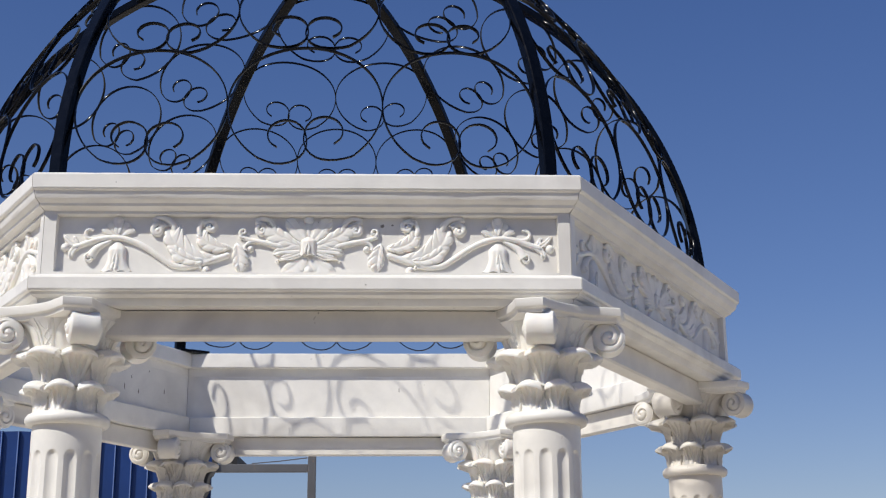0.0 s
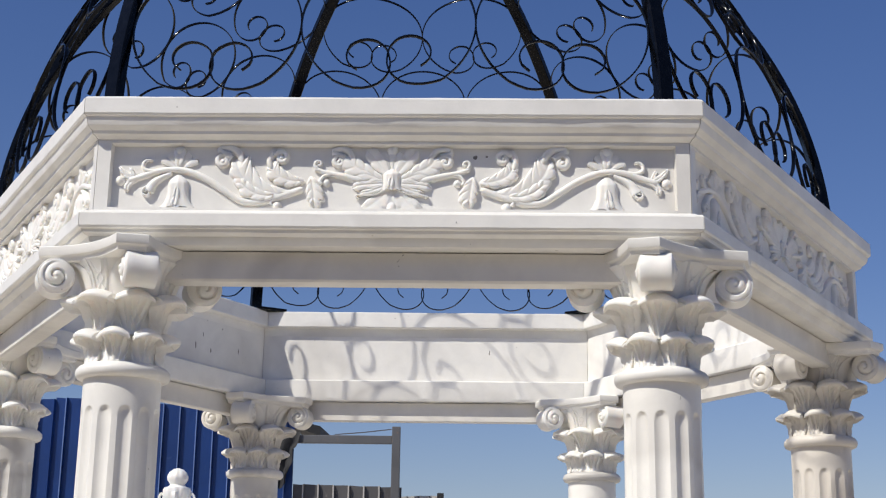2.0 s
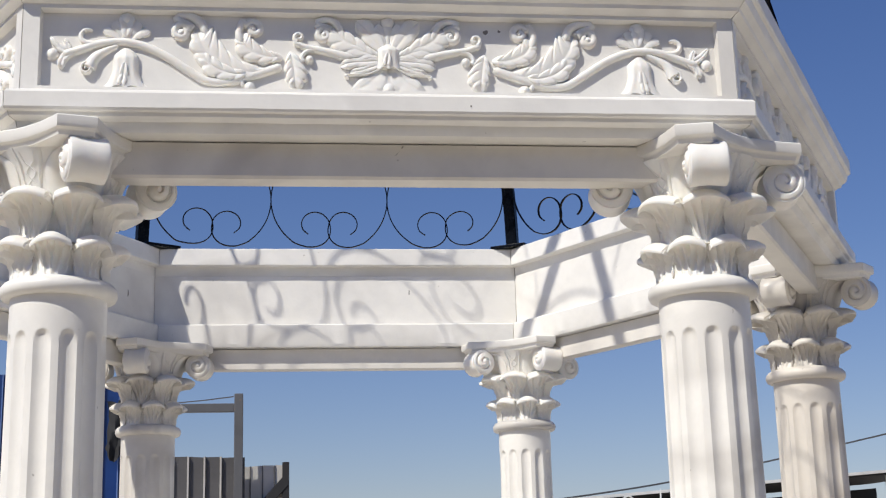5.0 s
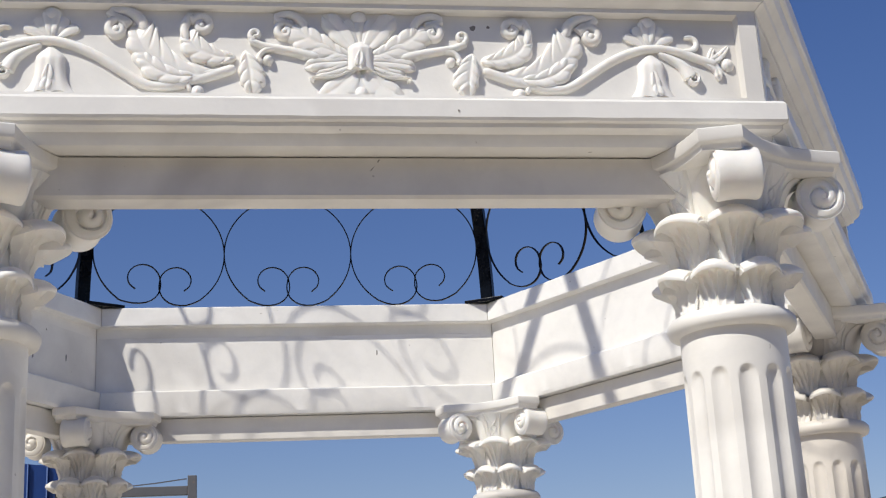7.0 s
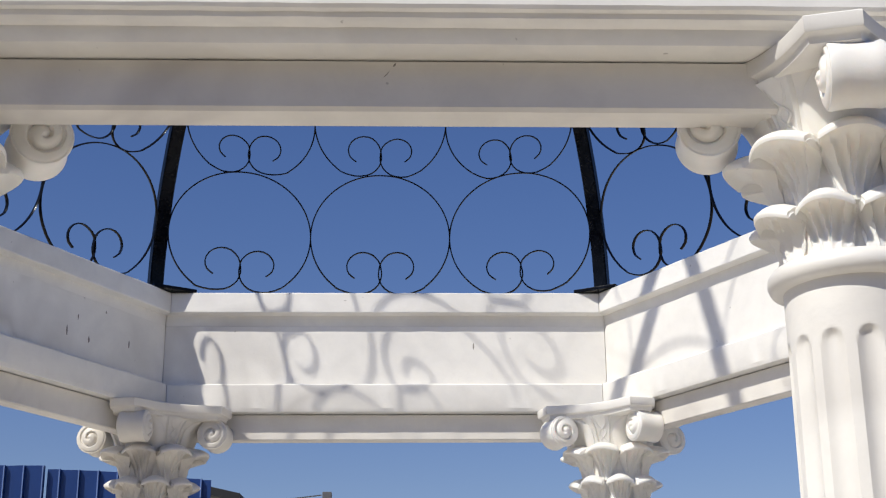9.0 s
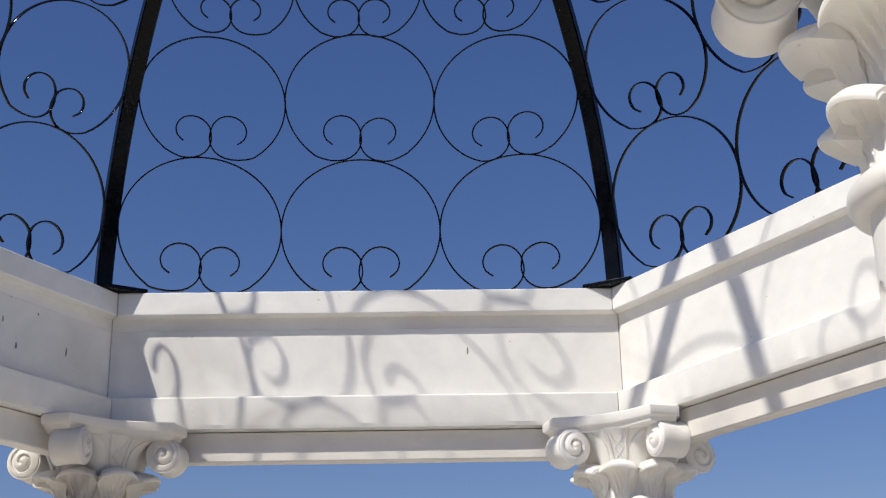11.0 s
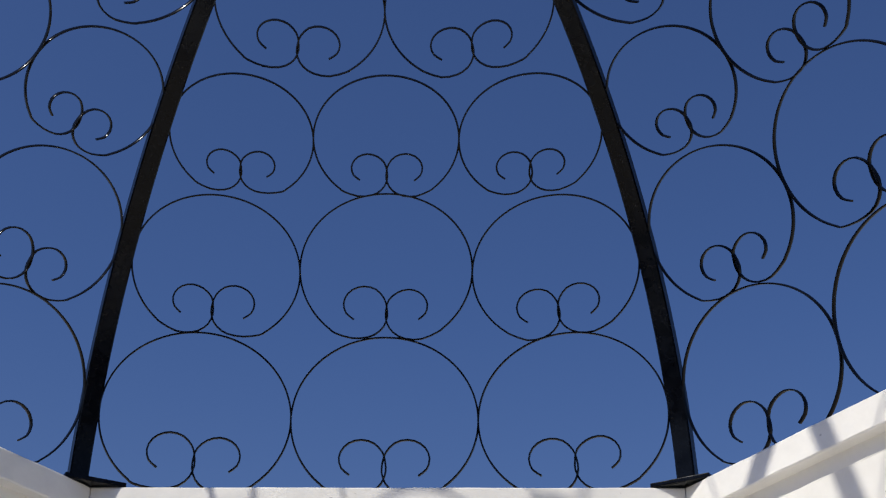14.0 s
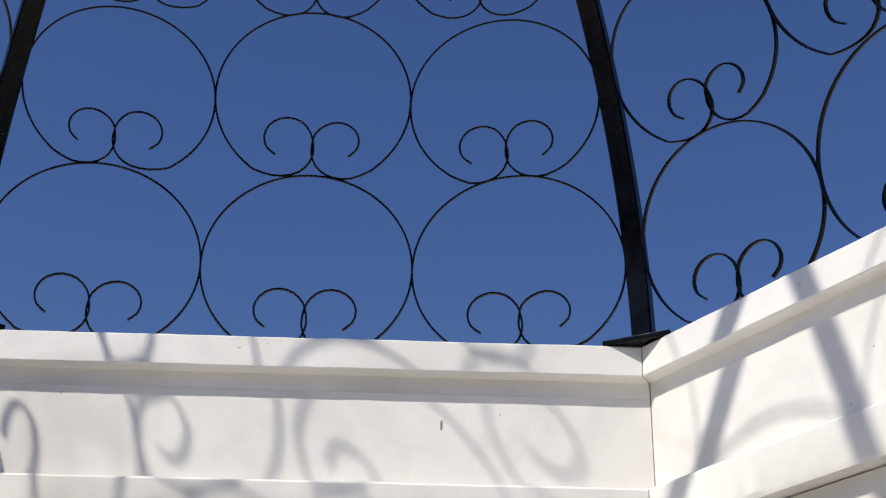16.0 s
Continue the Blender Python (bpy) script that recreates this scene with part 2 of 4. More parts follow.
def mitred(profile, gap=0.0015, seed=1):
    """Profile of (apothem, z) swept along one side of the hexagon, ends on the mitre; hand-cut, so its edges waver by a millimetre."""
    bm = bmesh.new()
    rows = []
    n = 44
    rg = random.Random(seed)
    phase = [[rg.uniform(0, 6.28) for _ in range(4)] for _ in profile]
    for i in range(n + 1):
        f = -1 + 2 * i / n
        row = []
        for (a, z), ph in zip(profile, phase):
            live = 1 - f ** 8                              # the ends meet the neighbouring beams exactly
            da = (0.0004 * math.sin(9 * f + ph[0]) + 0.0003 * math.sin(31 * f + ph[1]) + rg.uniform(-0.00025, 0.00025)) * live
            dz = (0.0004 * math.sin(11 * f + ph[2]) + 0.0003 * math.sin(37 * f + ph[3]) + rg.uniform(-0.00025, 0.00025)) * live
            if z in (2.978, 2.750, SOFFIT):                # bedding faces stay true
                dz = 0.0
            row.append((f * (a / math.sqrt(3) - gap), -a + da, z + dz))
        rows.append(row)
    vs = grid(bm, rows, close_v=True)
    face(bm, vs[0])
    face(bm, vs[-1][::-1])
    return recalc(bm)


CORNICE = [(1.4, TOP - 0.004), (1.404, TOP), (1.630, TOP), (1.637, TOP - 0.007), (1.637, 3.046), (1.633, 3.040), (1.626, 3.037), (1.624, 3.024),
           (1.619, 3.012), (1.610, 3.004), (1.603, 2.999), (1.600, 2.990), (1.590, 2.986), (1.580, 2.978), (1.437, 2.978), (1.437, 3.019), (1.400, 3.020),
           (1.397, 3.024)]
FRIEZE_TOP, FRIEZE_BOTTOM = 2.9775, 2.7505
PANEL = (-0.868, 0.868, 2.761, 2.968, 0.024)              # x0, x1, z0, z1, depth of the carved field
ARCHITRAVE = [(1.437, 2.750), (1.585, 2.750), (1.606, 2.740), (1.619, 2.736), (1.625, 2.729), (1.625, 2.691), (1.621, 2.685), (1.610, 2.683),
              (1.608, 2.674), (1.600, 2.670), (1.584, 2.667), (1.580, 2.655), (1.572, SOFFIT), (1.402, SOFFIT), (1.397, 2.656), (1.397, 2.742), (1.402, 2.748)]


def frieze():
    """The plain course with a sunken field on its outer face."""
    bm = bmesh.new()
    ao, ai = 1.577, 1.437
    x0, x1, z0, z1, d = PANEL
    zt, zb = FRIEZE_TOP, FRIEZE_BOTTOM
    xo, xi = ao / math.sqrt(3) - 0.0015, ai / math.sqrt(3) - 0.0015

    def quad(*ps):
        face(bm, [bm.verts.new(p) for p in ps])
    quad((-xo, -ao, zb), (xo, -ao, zb), (x1, -ao, z0), (x0, -ao, z0))
    quad((xo, -ao, zb), (xo, -ao, zt), (x1, -ao, z1), (x1, -ao, z0))
    quad((xo, -ao, zt), (-xo, -ao, zt), (x0, -ao, z1), (x1, -ao, z1))
    quad((-xo, -ao, zt), (-xo, -ao, zb), (x0, -ao, z0), (x0, -ao, z1))
    y = -ao + d
    i = 0.004
    inner = [(x0 + i, y, z0 + i), (x1 - i, y, z0 + i), (x1 - i, y, z1 - i), (x0 + i, y, z1 - i)]
    outer = [(x0, -ao, z0), (x1, -ao, z0), (x1, -ao, z1), (x0, -ao, z1)]
    for k in range(4):
        quad(outer[k], outer[(k + 1) % 4], inner[(k + 1) % 4], inner[k])
    quad(*inner)
    quad((-xi, -ai, zb), (-xi, -ai, zt), (xi, -ai, zt), (xi, -ai, zb))
    quad((-xo, -ao, zt), (xo, -ao, zt), (xi, -ai, zt), (-xi, -ai, zt))
    quad((-xo, -ao, zb), (-xi, -ai, zb), (xi, -ai, zb), (xo, -ao, zb))
    quad((xo, -ao, zb), (xi, -ai, zb), (xi, -ai, zt), (xo, -ao, zt))
    quad((-xo, -ao, zb), (-xo, -ao, zt), (-xi, -ai, zt), (-xi, -ai, zb))
    bmesh.ops.remove_doubles(bm, verts=bm.verts[:], dist=0.0002)
    return recalc(bm)


# carved field: the left half is 1069 units wide from its end to the middle of the field, and 250 high, y downwards
def fx(cx):
    return (cx - 1069) / 1069 * 0.868


def fz(cy):
    return 2.968 - cy / 250 * 0.207


FIELD_Y = -1.577 + 0.024
LOW = 0.80                                             # the carving is shallow


def relief_stem(pts, width, depth, n=28, taper=(1.0, 1.0)):
    """A half-round stem laid on the carved field; pts in field units, width and depth in metres."""
    depth *= LOW
    path = smooth_path(pts, n)
    bm = bmesh.new()
    rows = []
    m = 8
    for i, p in enumerate(path):
        a, b_ = path[max(i - 1, 0)], path[min(i + 1, n - 1)]
        t = np.array((fx(b_[0]) - fx(a[0]), fz(b_[1]) - fz(a[1])))
        t /= np.linalg.norm(t) + 1e-9
        s = np.array((-t[1], t[0]))
        f = taper[0] + (taper[1] - taper[0]) * i / (n - 1)
        if i in (0, n - 1):
            f *= 0.45
        x, z = fx(p[0]), fz(p[1])
        row = []
        for k in range(m + 1):
            ang = math.pi * k / m
            o, h = math.cos(ang) * width / 2 * f, math.sin(ang) ** 0.7 * depth * (0.6 + 0.4 * f)
            row.append((x + s[0] * o, FIELD_Y + 0.004 - h - (0.004 if 0 < k < m else 0), z + s[1] * o))
        rows.append(row)
    vs = grid(bm, rows)
    face(bm, vs[0])
    face(bm, vs[-1][::-1])
    return recalc(bm)


def relief_spiral(cx, cy, r, start, turns, width, depth, lead=()):
    """A scroll that winds in to (cx, cy) from radius r, after a lead of points."""
    pts = list(lead)
    k = int(abs(turns) * 10)
    for i in range(k + 1):
        f = i / k
        a = math.radians(start) + 2 * math.pi * turns * f
        q = r * (1 - 0.78 * f)
        pts.append((cx + q * math.cos(a), cy - q * math.sin(a)))
    return relief_stem(pts, width * 1.2, depth, n=14 + 2 * len(pts), taper=(1.0, 0.75))


def relief_leaf(spine, widths, depth, lobes=4, side=(1.0, 1.0), lean=0.75, droop=0.0):
    """A soft acanthus leaf with rounded lobes and worn grooves between them: spine and half widths in field units."""
    depth *= LOW
    nu, nv = lobes * 12 + 1, 20
    path = smooth_path([(*p, w) for p, w in zip(spine, widths)], nu)
    bm = bmesh.new()
    rows = []
    for i, p in enumerate(path):
        a, b_ = path[max(i - 1, 0)], path[min(i + 1, nu - 1)]
        t = np.array((b_[0] - a[0], b_[1] - a[1]))
        t /= np.linalg.norm(t) + 1e-9
        s = np.array((t[1], -t[0]))
        u = i / (nu - 1)
        bulge = abs(math.sin(math.pi * u * lobes))
        row = []
        for j in range(nv + 1):
            q = -1 + 2 * j / nv
            aq = abs(q)
            w = max(p[2], 0.5) * (side[0] if q < 0 else side[1]) * (0.96 + 0.20 * bulge ** 0.7)
            fwd = aq ** 1.3 * w * lean
            x = p[0] + s[0] * q * w + t[0] * fwd
            y = p[1] + s[1] * q * w + t[1] * fwd
            edge = math.sqrt(max(0.0, 1 - aq ** 5))
            groove = 1 - 0.17 * min(1, aq * 3) * math.exp(-(bulge / 0.38) ** 2) * (0.4 + 0.6 * aq)
            vein = 1 - 0.12 * math.exp(-(q / 0.12) ** 2)
            cup = 0.86 + 0.14 * aq                      # lobes turn up towards their ends
            h = depth * edge * groove * vein * cup * min(1.0, 5 * u + 0.4, 4 * (1 - u) + 0.35) * (1 - droop * u)
            if j in (0, nv):
                h = -0.004
            row.append((fx(x), FIELD_Y - h, fz(y)))
        rows.append(row)
    vs = grid(bm, rows)
    face(bm, vs[0])
    face(bm, vs[-1][::-1])
    return recalc(bm)


def relief_bell(cx, top, bottom, wt, wb, depth):
    """A hanging bell flower in relief."""
    depth *= LOW
    nu, nv = 16, 24
    bm = bmesh.new()
    rows = []
    for i in range(nu + 1):
        u = i / nu
        w = (wt * min(1.0, (u * 5) ** 0.5) + (wb - wt) * max(0, (u - 0.45) / 0.55) ** 1.8) if u > 0 else wt * 0.25
        row = []
        for j in range(nv + 1):
            q = -1 + 2 * j / nv
            y = top + (bottom - top) * u
            if u > 0.85:
                y -= 9 * abs(math.sin(1.5 * math.pi * q)) * (u - 0.85) / 0.15
            h = depth * (1 - abs(q) ** 2.5) ** 0.5 * (0.45 + 0.55 * min(1, u * 4)) * (1 - 0.12 * u)
            h += 0.0012 * math.cos(q * math.pi * 3) * min(1, u * 2) * (1 - q * q)
            if j in (0, nv):
                h = -0.004
            row.append((fx(cx + q * w), FIELD_Y - h, fz(y)))
        rows.append(row)
    vs = grid(bm, rows)
    face(bm, vs[0])
    face(bm, vs[-1][::-1])
    return recalc(bm)


def relief_fan(cx, cy, r, a0, a1, lobes, depth, squash=1.0):
    """A fan of rounded petals opening from (cx, cy)."""
    depth *= LOW
    nu, nv = 12, lobes * 8
    bm = bmesh.new()
    rows = []
    for i in range(nu + 1):
        u = i / nu
        row = []
        for j in range(nv + 1):
            q = j / nv
            ph = (q * lobes) % 1.0 if j < nv else 0.0
            a = math.radians(a0 + (a1 - a0) * q)
            edge = 0.78 + 0.22 * math.sin(math.pi * ph) ** 0.55
            rr = r * (0.12 + 0.88 * u * (edge if u > 0.3 else 1))
            h = depth * (0.5 + 0.6 * u - 0.35 * u ** 4) * (0.72 + 0.28 * math.sin(math.pi * ph) ** 0.8)
            if j in (0, nv) or i == nu:
                h = -0.004
            row.append((fx(cx + rr * math.cos(a)), FIELD_Y - h, fz(cy - rr * math.sin(a) * squash)))
        rows.append(row)
    vs = grid(bm, rows)
    face(bm, vs[0])
    return recalc(bm)


def relief_ball(cx, cy, r, depth):
    depth *= LOW
    bm = bmesh.new()
    rows = []
    for i in range(6):
        e = i / 5 * math.pi / 2
        rows.append([(fx(cx + r * math.cos(e) * math.cos(a)), FIELD_Y + 0.004 - (depth + 0.004) * math.sin(e), fz(cy - r * math.cos(e) * math.sin(a)))
                     for a in [2 * math.pi * k / 16 for k in range(16)]])
    vs = grid(bm, rows, close_v=True)
    return recalc(bm)


def half_carving():
    """All that is carved on one half of the field, as (name, bmesh) pairs."""
    S, L, B, C = "vine_stem", "leaf", "bud", "scroll"
    out = []

    def add(kind, bm):
        out.append((kind, bm))

    # the long stem and what ends it
    add(S, relief_stem([(735, 168), (690, 184), (625, 206), (560, 222), (500, 216), (440, 180), (375, 138), (310, 108), (250, 97), (180, 104), (110, 128), (70, 140)], 0.025, 0.019, 60, (0.9, 0.8)))
    add(L, relief_leaf([(92, 136), (68, 124), (48, 108), (28, 84)], [8, 12, 9, 3], 0.013, 2))
    add(L, relief_leaf([(92, 134), (84, 118), (78, 102), (72, 92)], [7, 9, 7, 3], 0.012, 2))
    add(L, relief_leaf([(110, 132), (84, 142), (68, 160), (64, 184)], [9, 13, 12, 5], 0.015, 2))
    add(B, relief_ball(36, 140, 21, 0.016))
    add(S, relief_stem([(190, 104), (148, 104), (126, 94), (122, 74), (136, 60), (156, 62)], 0.016, 0.016, 24, (1.1, 0.6)))
    add(S, relief_stem([(235, 110), (196, 128), (166, 150), (146, 184)], 0.018, 0.016, 24, (0.6, 2.0)))
    add(C, relief_spiral(142, 186, 19, 80, 1.3, 0.008, 0.020))
    # crowned bell flower
    add("flower_crown", relief_fan(259, 100, 88, 160, 20, 5, 0.014, 0.92))
    add("petal", relief_leaf([(259, 92), (259, 62), (259, 34), (259, 20)], [14, 20, 22, 6], 0.016, 1))
    add(B, relief_ball(259, 22, 24, 0.019))
    add("bell_flower", relief_bell(259, 118, 250, 40, 70, 0.024))
    add("petal", relief_leaf([(259, 160), (256, 190), (252, 220), (246, 246)], [6, 15, 16, 4], 0.029, 2))
    # large leaf that curls over
    add(L, relief_leaf([(690, 190), (610, 190), (540, 160), (494, 112), (474, 58)], [14, 40, 52, 46, 16], 0.021, 6, (1.25, 0.7)))
    add(L, relief_leaf([(640, 196), (585, 198), (530, 178), (478, 130)], [10, 24, 28, 8], 0.025, 4))
    add(C, relief_spiral(428, 62, 32, 20, 1.15, 0.021, 0.021, [(500, 70), (488, 34), (452, 10), (412, 16)]))
    add(B, relief_ball(426, 66, 17, 0.022))
    # smaller leaf above it
    add(L, relief_leaf([(740, 140), (692, 140), (636, 118), (606, 74)], [12, 28, 34, 14], 0.019, 5, (1.15, 0.85)))
    add(C, relief_spiral(648, 48, 27, 150, -1.2, 0.018, 0.019, [(610, 96), (602, 58), (616, 24)]))
    add(B, relief_ball(648, 50, 13, 0.020))
    # leaf hanging from the joint, tendril with a berry
    add(L, relief_leaf([(762, 118), (768, 152), (774, 192), (778, 240)], [14, 32, 30, 8], 0.022, 4, (0.8, 1.15)))
    add(S, relief_stem([(730, 172), (684, 180), (634, 192), (612, 212), (618, 234)], 0.016, 0.018, 24, (0.8, 0.8)))
    add(B, relief_ball(636, 236, 20, 0.020))
    add(S, relief_stem([(960, 138), (900, 122), (850, 112), (812, 104), (784, 92)], 0.018, 0.018, 24, (1.3, 0.8)))
    add(C, relief_spiral(790, 72, 17, 250, -1.1, 0.011, 0.017, [(806, 102), (778, 92)]))
    add(S, relief_stem([(850, 112), (814, 118), (798, 138), (804, 152)], 0.013, 0.017, 20))
    add(B, relief_ball(822, 144, 16, 0.019))
    # leaves of the middle flower
    add(L, relief_leaf([(1040, 142), (980, 110), (922, 74), (904, 40)], [16, 34, 34, 10], 0.019, 5, (0.9, 1.1)))
    add(C, relief_spiral(868, 62, 27, 40, 1.2, 0.018, 0.019, [(926, 56), (904, 22), (872, 12), (846, 26)]))
    add(B, relief_ball(868, 62, 12, 0.020))
    add(L, relief_leaf([(1052, 138), (1000, 122), (946, 118), (900, 128)], [12, 22, 22, 6], 0.018, 3))
    add(L, relief_leaf([(1052, 146), (1004, 150), (956, 154), (922, 162)], [10, 17, 17, 6], 0.018, 2))
    add(L, relief_leaf([(1054, 154), (1016, 168), (980, 180), (950, 184)], [8, 12, 11, 5], 0.018, 2))
    add(S, relief_stem([(1050, 168), (1006, 190), (958, 192), (934, 196), (944, 204)], 0.006, 0.018, 22))
    add("petal", relief_leaf([(1064, 128), (1030, 84), (1000, 46), (972, 14)], [10, 30, 26, 5], 0.014, 2, (1.1, 0.9)))
    add("skirt", relief_leaf([(1062, 168), (1032, 196), (1000, 224), (962, 246)], [16, 38, 44, 26], 0.013, 2, (0.6, 1.15), 0.2))
    return out


def middle_carving():
    out = []

    def add(kind, bm):
        out.append((kind, bm))

    add("flower_crown", relief_fan(1069, 112, 100, 122, 58, 3, 0.014))
    add("petal", relief_leaf([(1069, 176), (1069, 200), (1069, 225), (1069, 246)], [14, 34, 46, 40], 0.012, 1, (1, 1), 0.1))
    add("bell_flower", relief_bell(1069, 92, 178, 36, 44, 0.032))
    add("petal", relief_leaf([(1069, 118), (1067, 136), (1064, 154), (1062, 168)], [6, 13, 13, 4], 0.037, 1))
    add("bud", relief_ball(1069, 18, 24, 0.018))
    add("bud", relief_ball(1069, 238, 26, 0.017))
    return out


def entablature_beam():
    t = thing("gazebo_beam", "white marble entablature beam with a carved acanthus frieze", "beam", "beams of the gazebo")
    part("cornice", mitred(CORNICE), M_MARBLE, t, "moulded marble cornice", 22)
    part("frieze", frieze(), M_MARBLE, t, "marble frieze with a sunken field")
    part("architrave", mitred(ARCHITRAVE), M_MARBLE, t, "stepped marble architrave", 22)
    tie = bmesh.new()
    prof = [(1.512, SOFFIT - 0.004), (1.512, 2.554), (1.506, 2.547), (1.448, 2.545), (1.444, 2.549), (1.444, SOFFIT - 0.004)]
    vs = grid(tie, [[(s * 0.70, -a, z) for a, z in prof] for s in (-1, 1)], close_v=True)
    face(tie, vs[0]), face(tie, vs[1][::-1])
    part("tie_beam", recalc(tie), M_TIE, t, "plain marble tie beam under the architrave")
    for nm, bm in half_carving():
        a = part(nm, bm, M_CARVED, t, "", 50)
        again(a, t, Matrix.Diagonal((-1, 1, 1, 1)))
    for nm, bm in middle_carving():
        part(nm, bm, M_CARVED, t, "", 50)
    return t


def fleck(x, y, z, w, h, turn=0.0):
    """A shallow dark chip in the stone: a ragged little plate 1 mm proud."""
    bm = bmesh.new()
    n = 9
    rg = random.Random(int(abs(x) * 1000) + int(z * 977))
    ring = []
    for k in range(n):
        a = 2 * math.pi * k / n
        q = rg.uniform(0.6, 1.1)
        u, v_ = w / 2 * q * math.cos(a), h / 2 * q * math.sin(a)
        ring.append((x + u * math.cos(turn) - v_ * math.sin(turn), z + u * math.sin(turn) + v_ * math.cos(turn)))
    s_ = 1 if y > -1.5 else -1
    vs = grid(bm, [[(a, y, b_) for a, b_ in ring], [(a, y + 0.001 * s_, b_) for a, b_ in ring]], close_v=True)
    face(bm, vs[0]), face(bm, vs[1])
    return recalc(bm)


beam = entablature_beam()
beams = [beam] + [copy_thing(beam, HEX[k]) for k in range(1, 6)]
for k, chips in {
    0: ((0.255, FIELD_Y, 2.934, 0.014, 0.016), (0.290, FIELD_Y, 2.938, 0.009, 0.009), (0.62, FIELD_Y, 2.905, 0.008, 0.007), (-0.31, -1.574, 2.673, 0.030, 0.006), (0.2, -1.6255, 2.705, 0.006, 0.005), (0.036, -1.5125, 2.632, 0.004, 0.010, -0.6), (0.022, -1.5125, 2.614, 0.0015, 0.016, -0.7)),
    3: ((-0.33, -1.437, 2.90, 0.006, 0.030),),
    4: ((-0.63, -1.437, 2.86, 0.007, 0.034), (-0.42, -1.437, 2.83, 0.009, 0.028), (-0.31, -1.437, 2.84, 0.008, 0.040), (-0.36, -1.437, 2.90, 0.006, 0.02), (-0.5, -1.437, 2.95, 0.006, 0.012)),
}.items():
    for c_ in chips:
        part("chip", fleck(*c_), M_CHIP, beams[k], "dark chip in the stone")

# ---------------------------------------------------------------- columns
COL_R = 1.64
SHAFT_R = 0.117


def shaft():
    """Fluted shaft, flutes with round ends."""
    bm = bmesh.new()
    nf, per = 12, 14
    n = nf * per
    z0, z1, top = 0.36, 2.262, 2.160
    zs = [z0, z0 + 0.06, z0 + 0.075, z0 + 0.1, 0.9, 1.5, 2.02, 2.09] + [top - 0.046 * (1 - math.sin(k * math.pi / 20)) for k in range(11)] + [2.165, 2.2, z1]
    rows = []
    for z in zs:
        r0 = SHAFT_R + 0.010 * max(0, (2.2 - z) / 2.0) ** 1.3
        row = []
        for k in range(n):
            f = ((k % per) / per - 0.5) * 2          # -1..1 across a flute and its fillet
            room = max(0, min(1, min(top - z, z - (z0 + 0.06)) / 0.034))
            lim = 0.66 * math.sqrt(1 - (1 - room) ** 2)
            d = 0.0095 * (1 - (f / lim) ** 2) ** 0.75 * min(1, room * 3) if lim > 0.02 and abs(f) < lim else 0.0
            a = 2 * math.pi * k / n
            row.append(((r0 - d) * math.cos(a), (r0 - d) * math.sin(a), z))
        rows.append(row)
    vs = grid(bm, rows, close_v=True)
    face(bm, vs[0][::-1]), face(bm, vs[-1])
    return recalc(bm)


def cap_leaf(r0, z0, h, wb, wt, out, cap):
    """One leaf of a capital, along +x: a fan of ribs under a thin lip that noses out over it and droops."""
    nu, nv = 30, 30
    front, back = [], []
    for i in range(nu + 1):
        u = i / nu
        if u < 0.5:                                    # ribbed front
            f = u / 0.5
            r = r0 + out * (0.10 * f + 0.42 * f ** 2.2)
            z = z0 + h * f
            w = wb + (wt * 0.97 - wb) * f ** 1.25
        elif u < 0.6:                                  # underside of the lip
            f = (u - 0.5) / 0.1
            r = r0 + out * (0.52 + 0.46 * f)
            z = z0 + h + 0.004 * math.sin(math.pi * f) - 0.010 * f ** 2
            w = wt * (0.97 + 0.03 * f)
        else:                                          # rounded top
            f = (u - 0.6) / 0.4
            ang = f * math.pi * 0.5
            r = r0 + out * 0.98 + 0.0035 * math.sin(min(1, f * 3) * math.pi) - (out * 0.86 + 0.012) * (1 - math.cos(ang)) ** 1.1
            z = z0 + h - 0.010 * (1 - f) ** 2 + cap * math.sin(ang)
            w = wt * math.sqrt(max(0.02, 1 - (0.97 * f) ** 2.2))
        fr, bk = [], []
        for j in range(nv + 1):
            q = -1 + 2 * j / nv
            aq = abs(q)
            live = (1 if u < 0.46 else max(0, 1 - (u - 0.46) / 0.04)) * min(1, u * 4)
            hollow = 0.015 * abs(math.sin(math.pi * (2.3 * aq - 0.55 * min(1, u / 0.5)))) ** 0.7 * live
            rib = 0.004 * math.exp(-(q / 0.07) ** 2) * live
            side = q * q * (0.30 + 0.70 * min(1, u / 0.6))
            rr = r - 0.030 * side - hollow + rib
            zz = z - 0.012 * aq ** 2.2 * min(1, u / 0.5) ** 2
            fr.append((rr, q * w, zz))
            bk.append((min(rr - 0.008, r0 - 0.012), q * w * 0.8, zz - 0.004))
        front.append(fr)
        back.append(bk)
    bm = bmesh.new()
    a = grid(bm, front)
    b_ = grid(bm, back, flip=True)
    for i in range(nu):
        for j in (0, nv):
            face(bm, [a[i][j], a[i + 1][j], b_[i + 1][j], b_[i][j]])
    for j in range(nv):
        for i in (0, nu):
            face(bm, [a[i][j], a[i][j + 1], b_[i][j + 1], b_[i][j]])
    return recalc(bm)


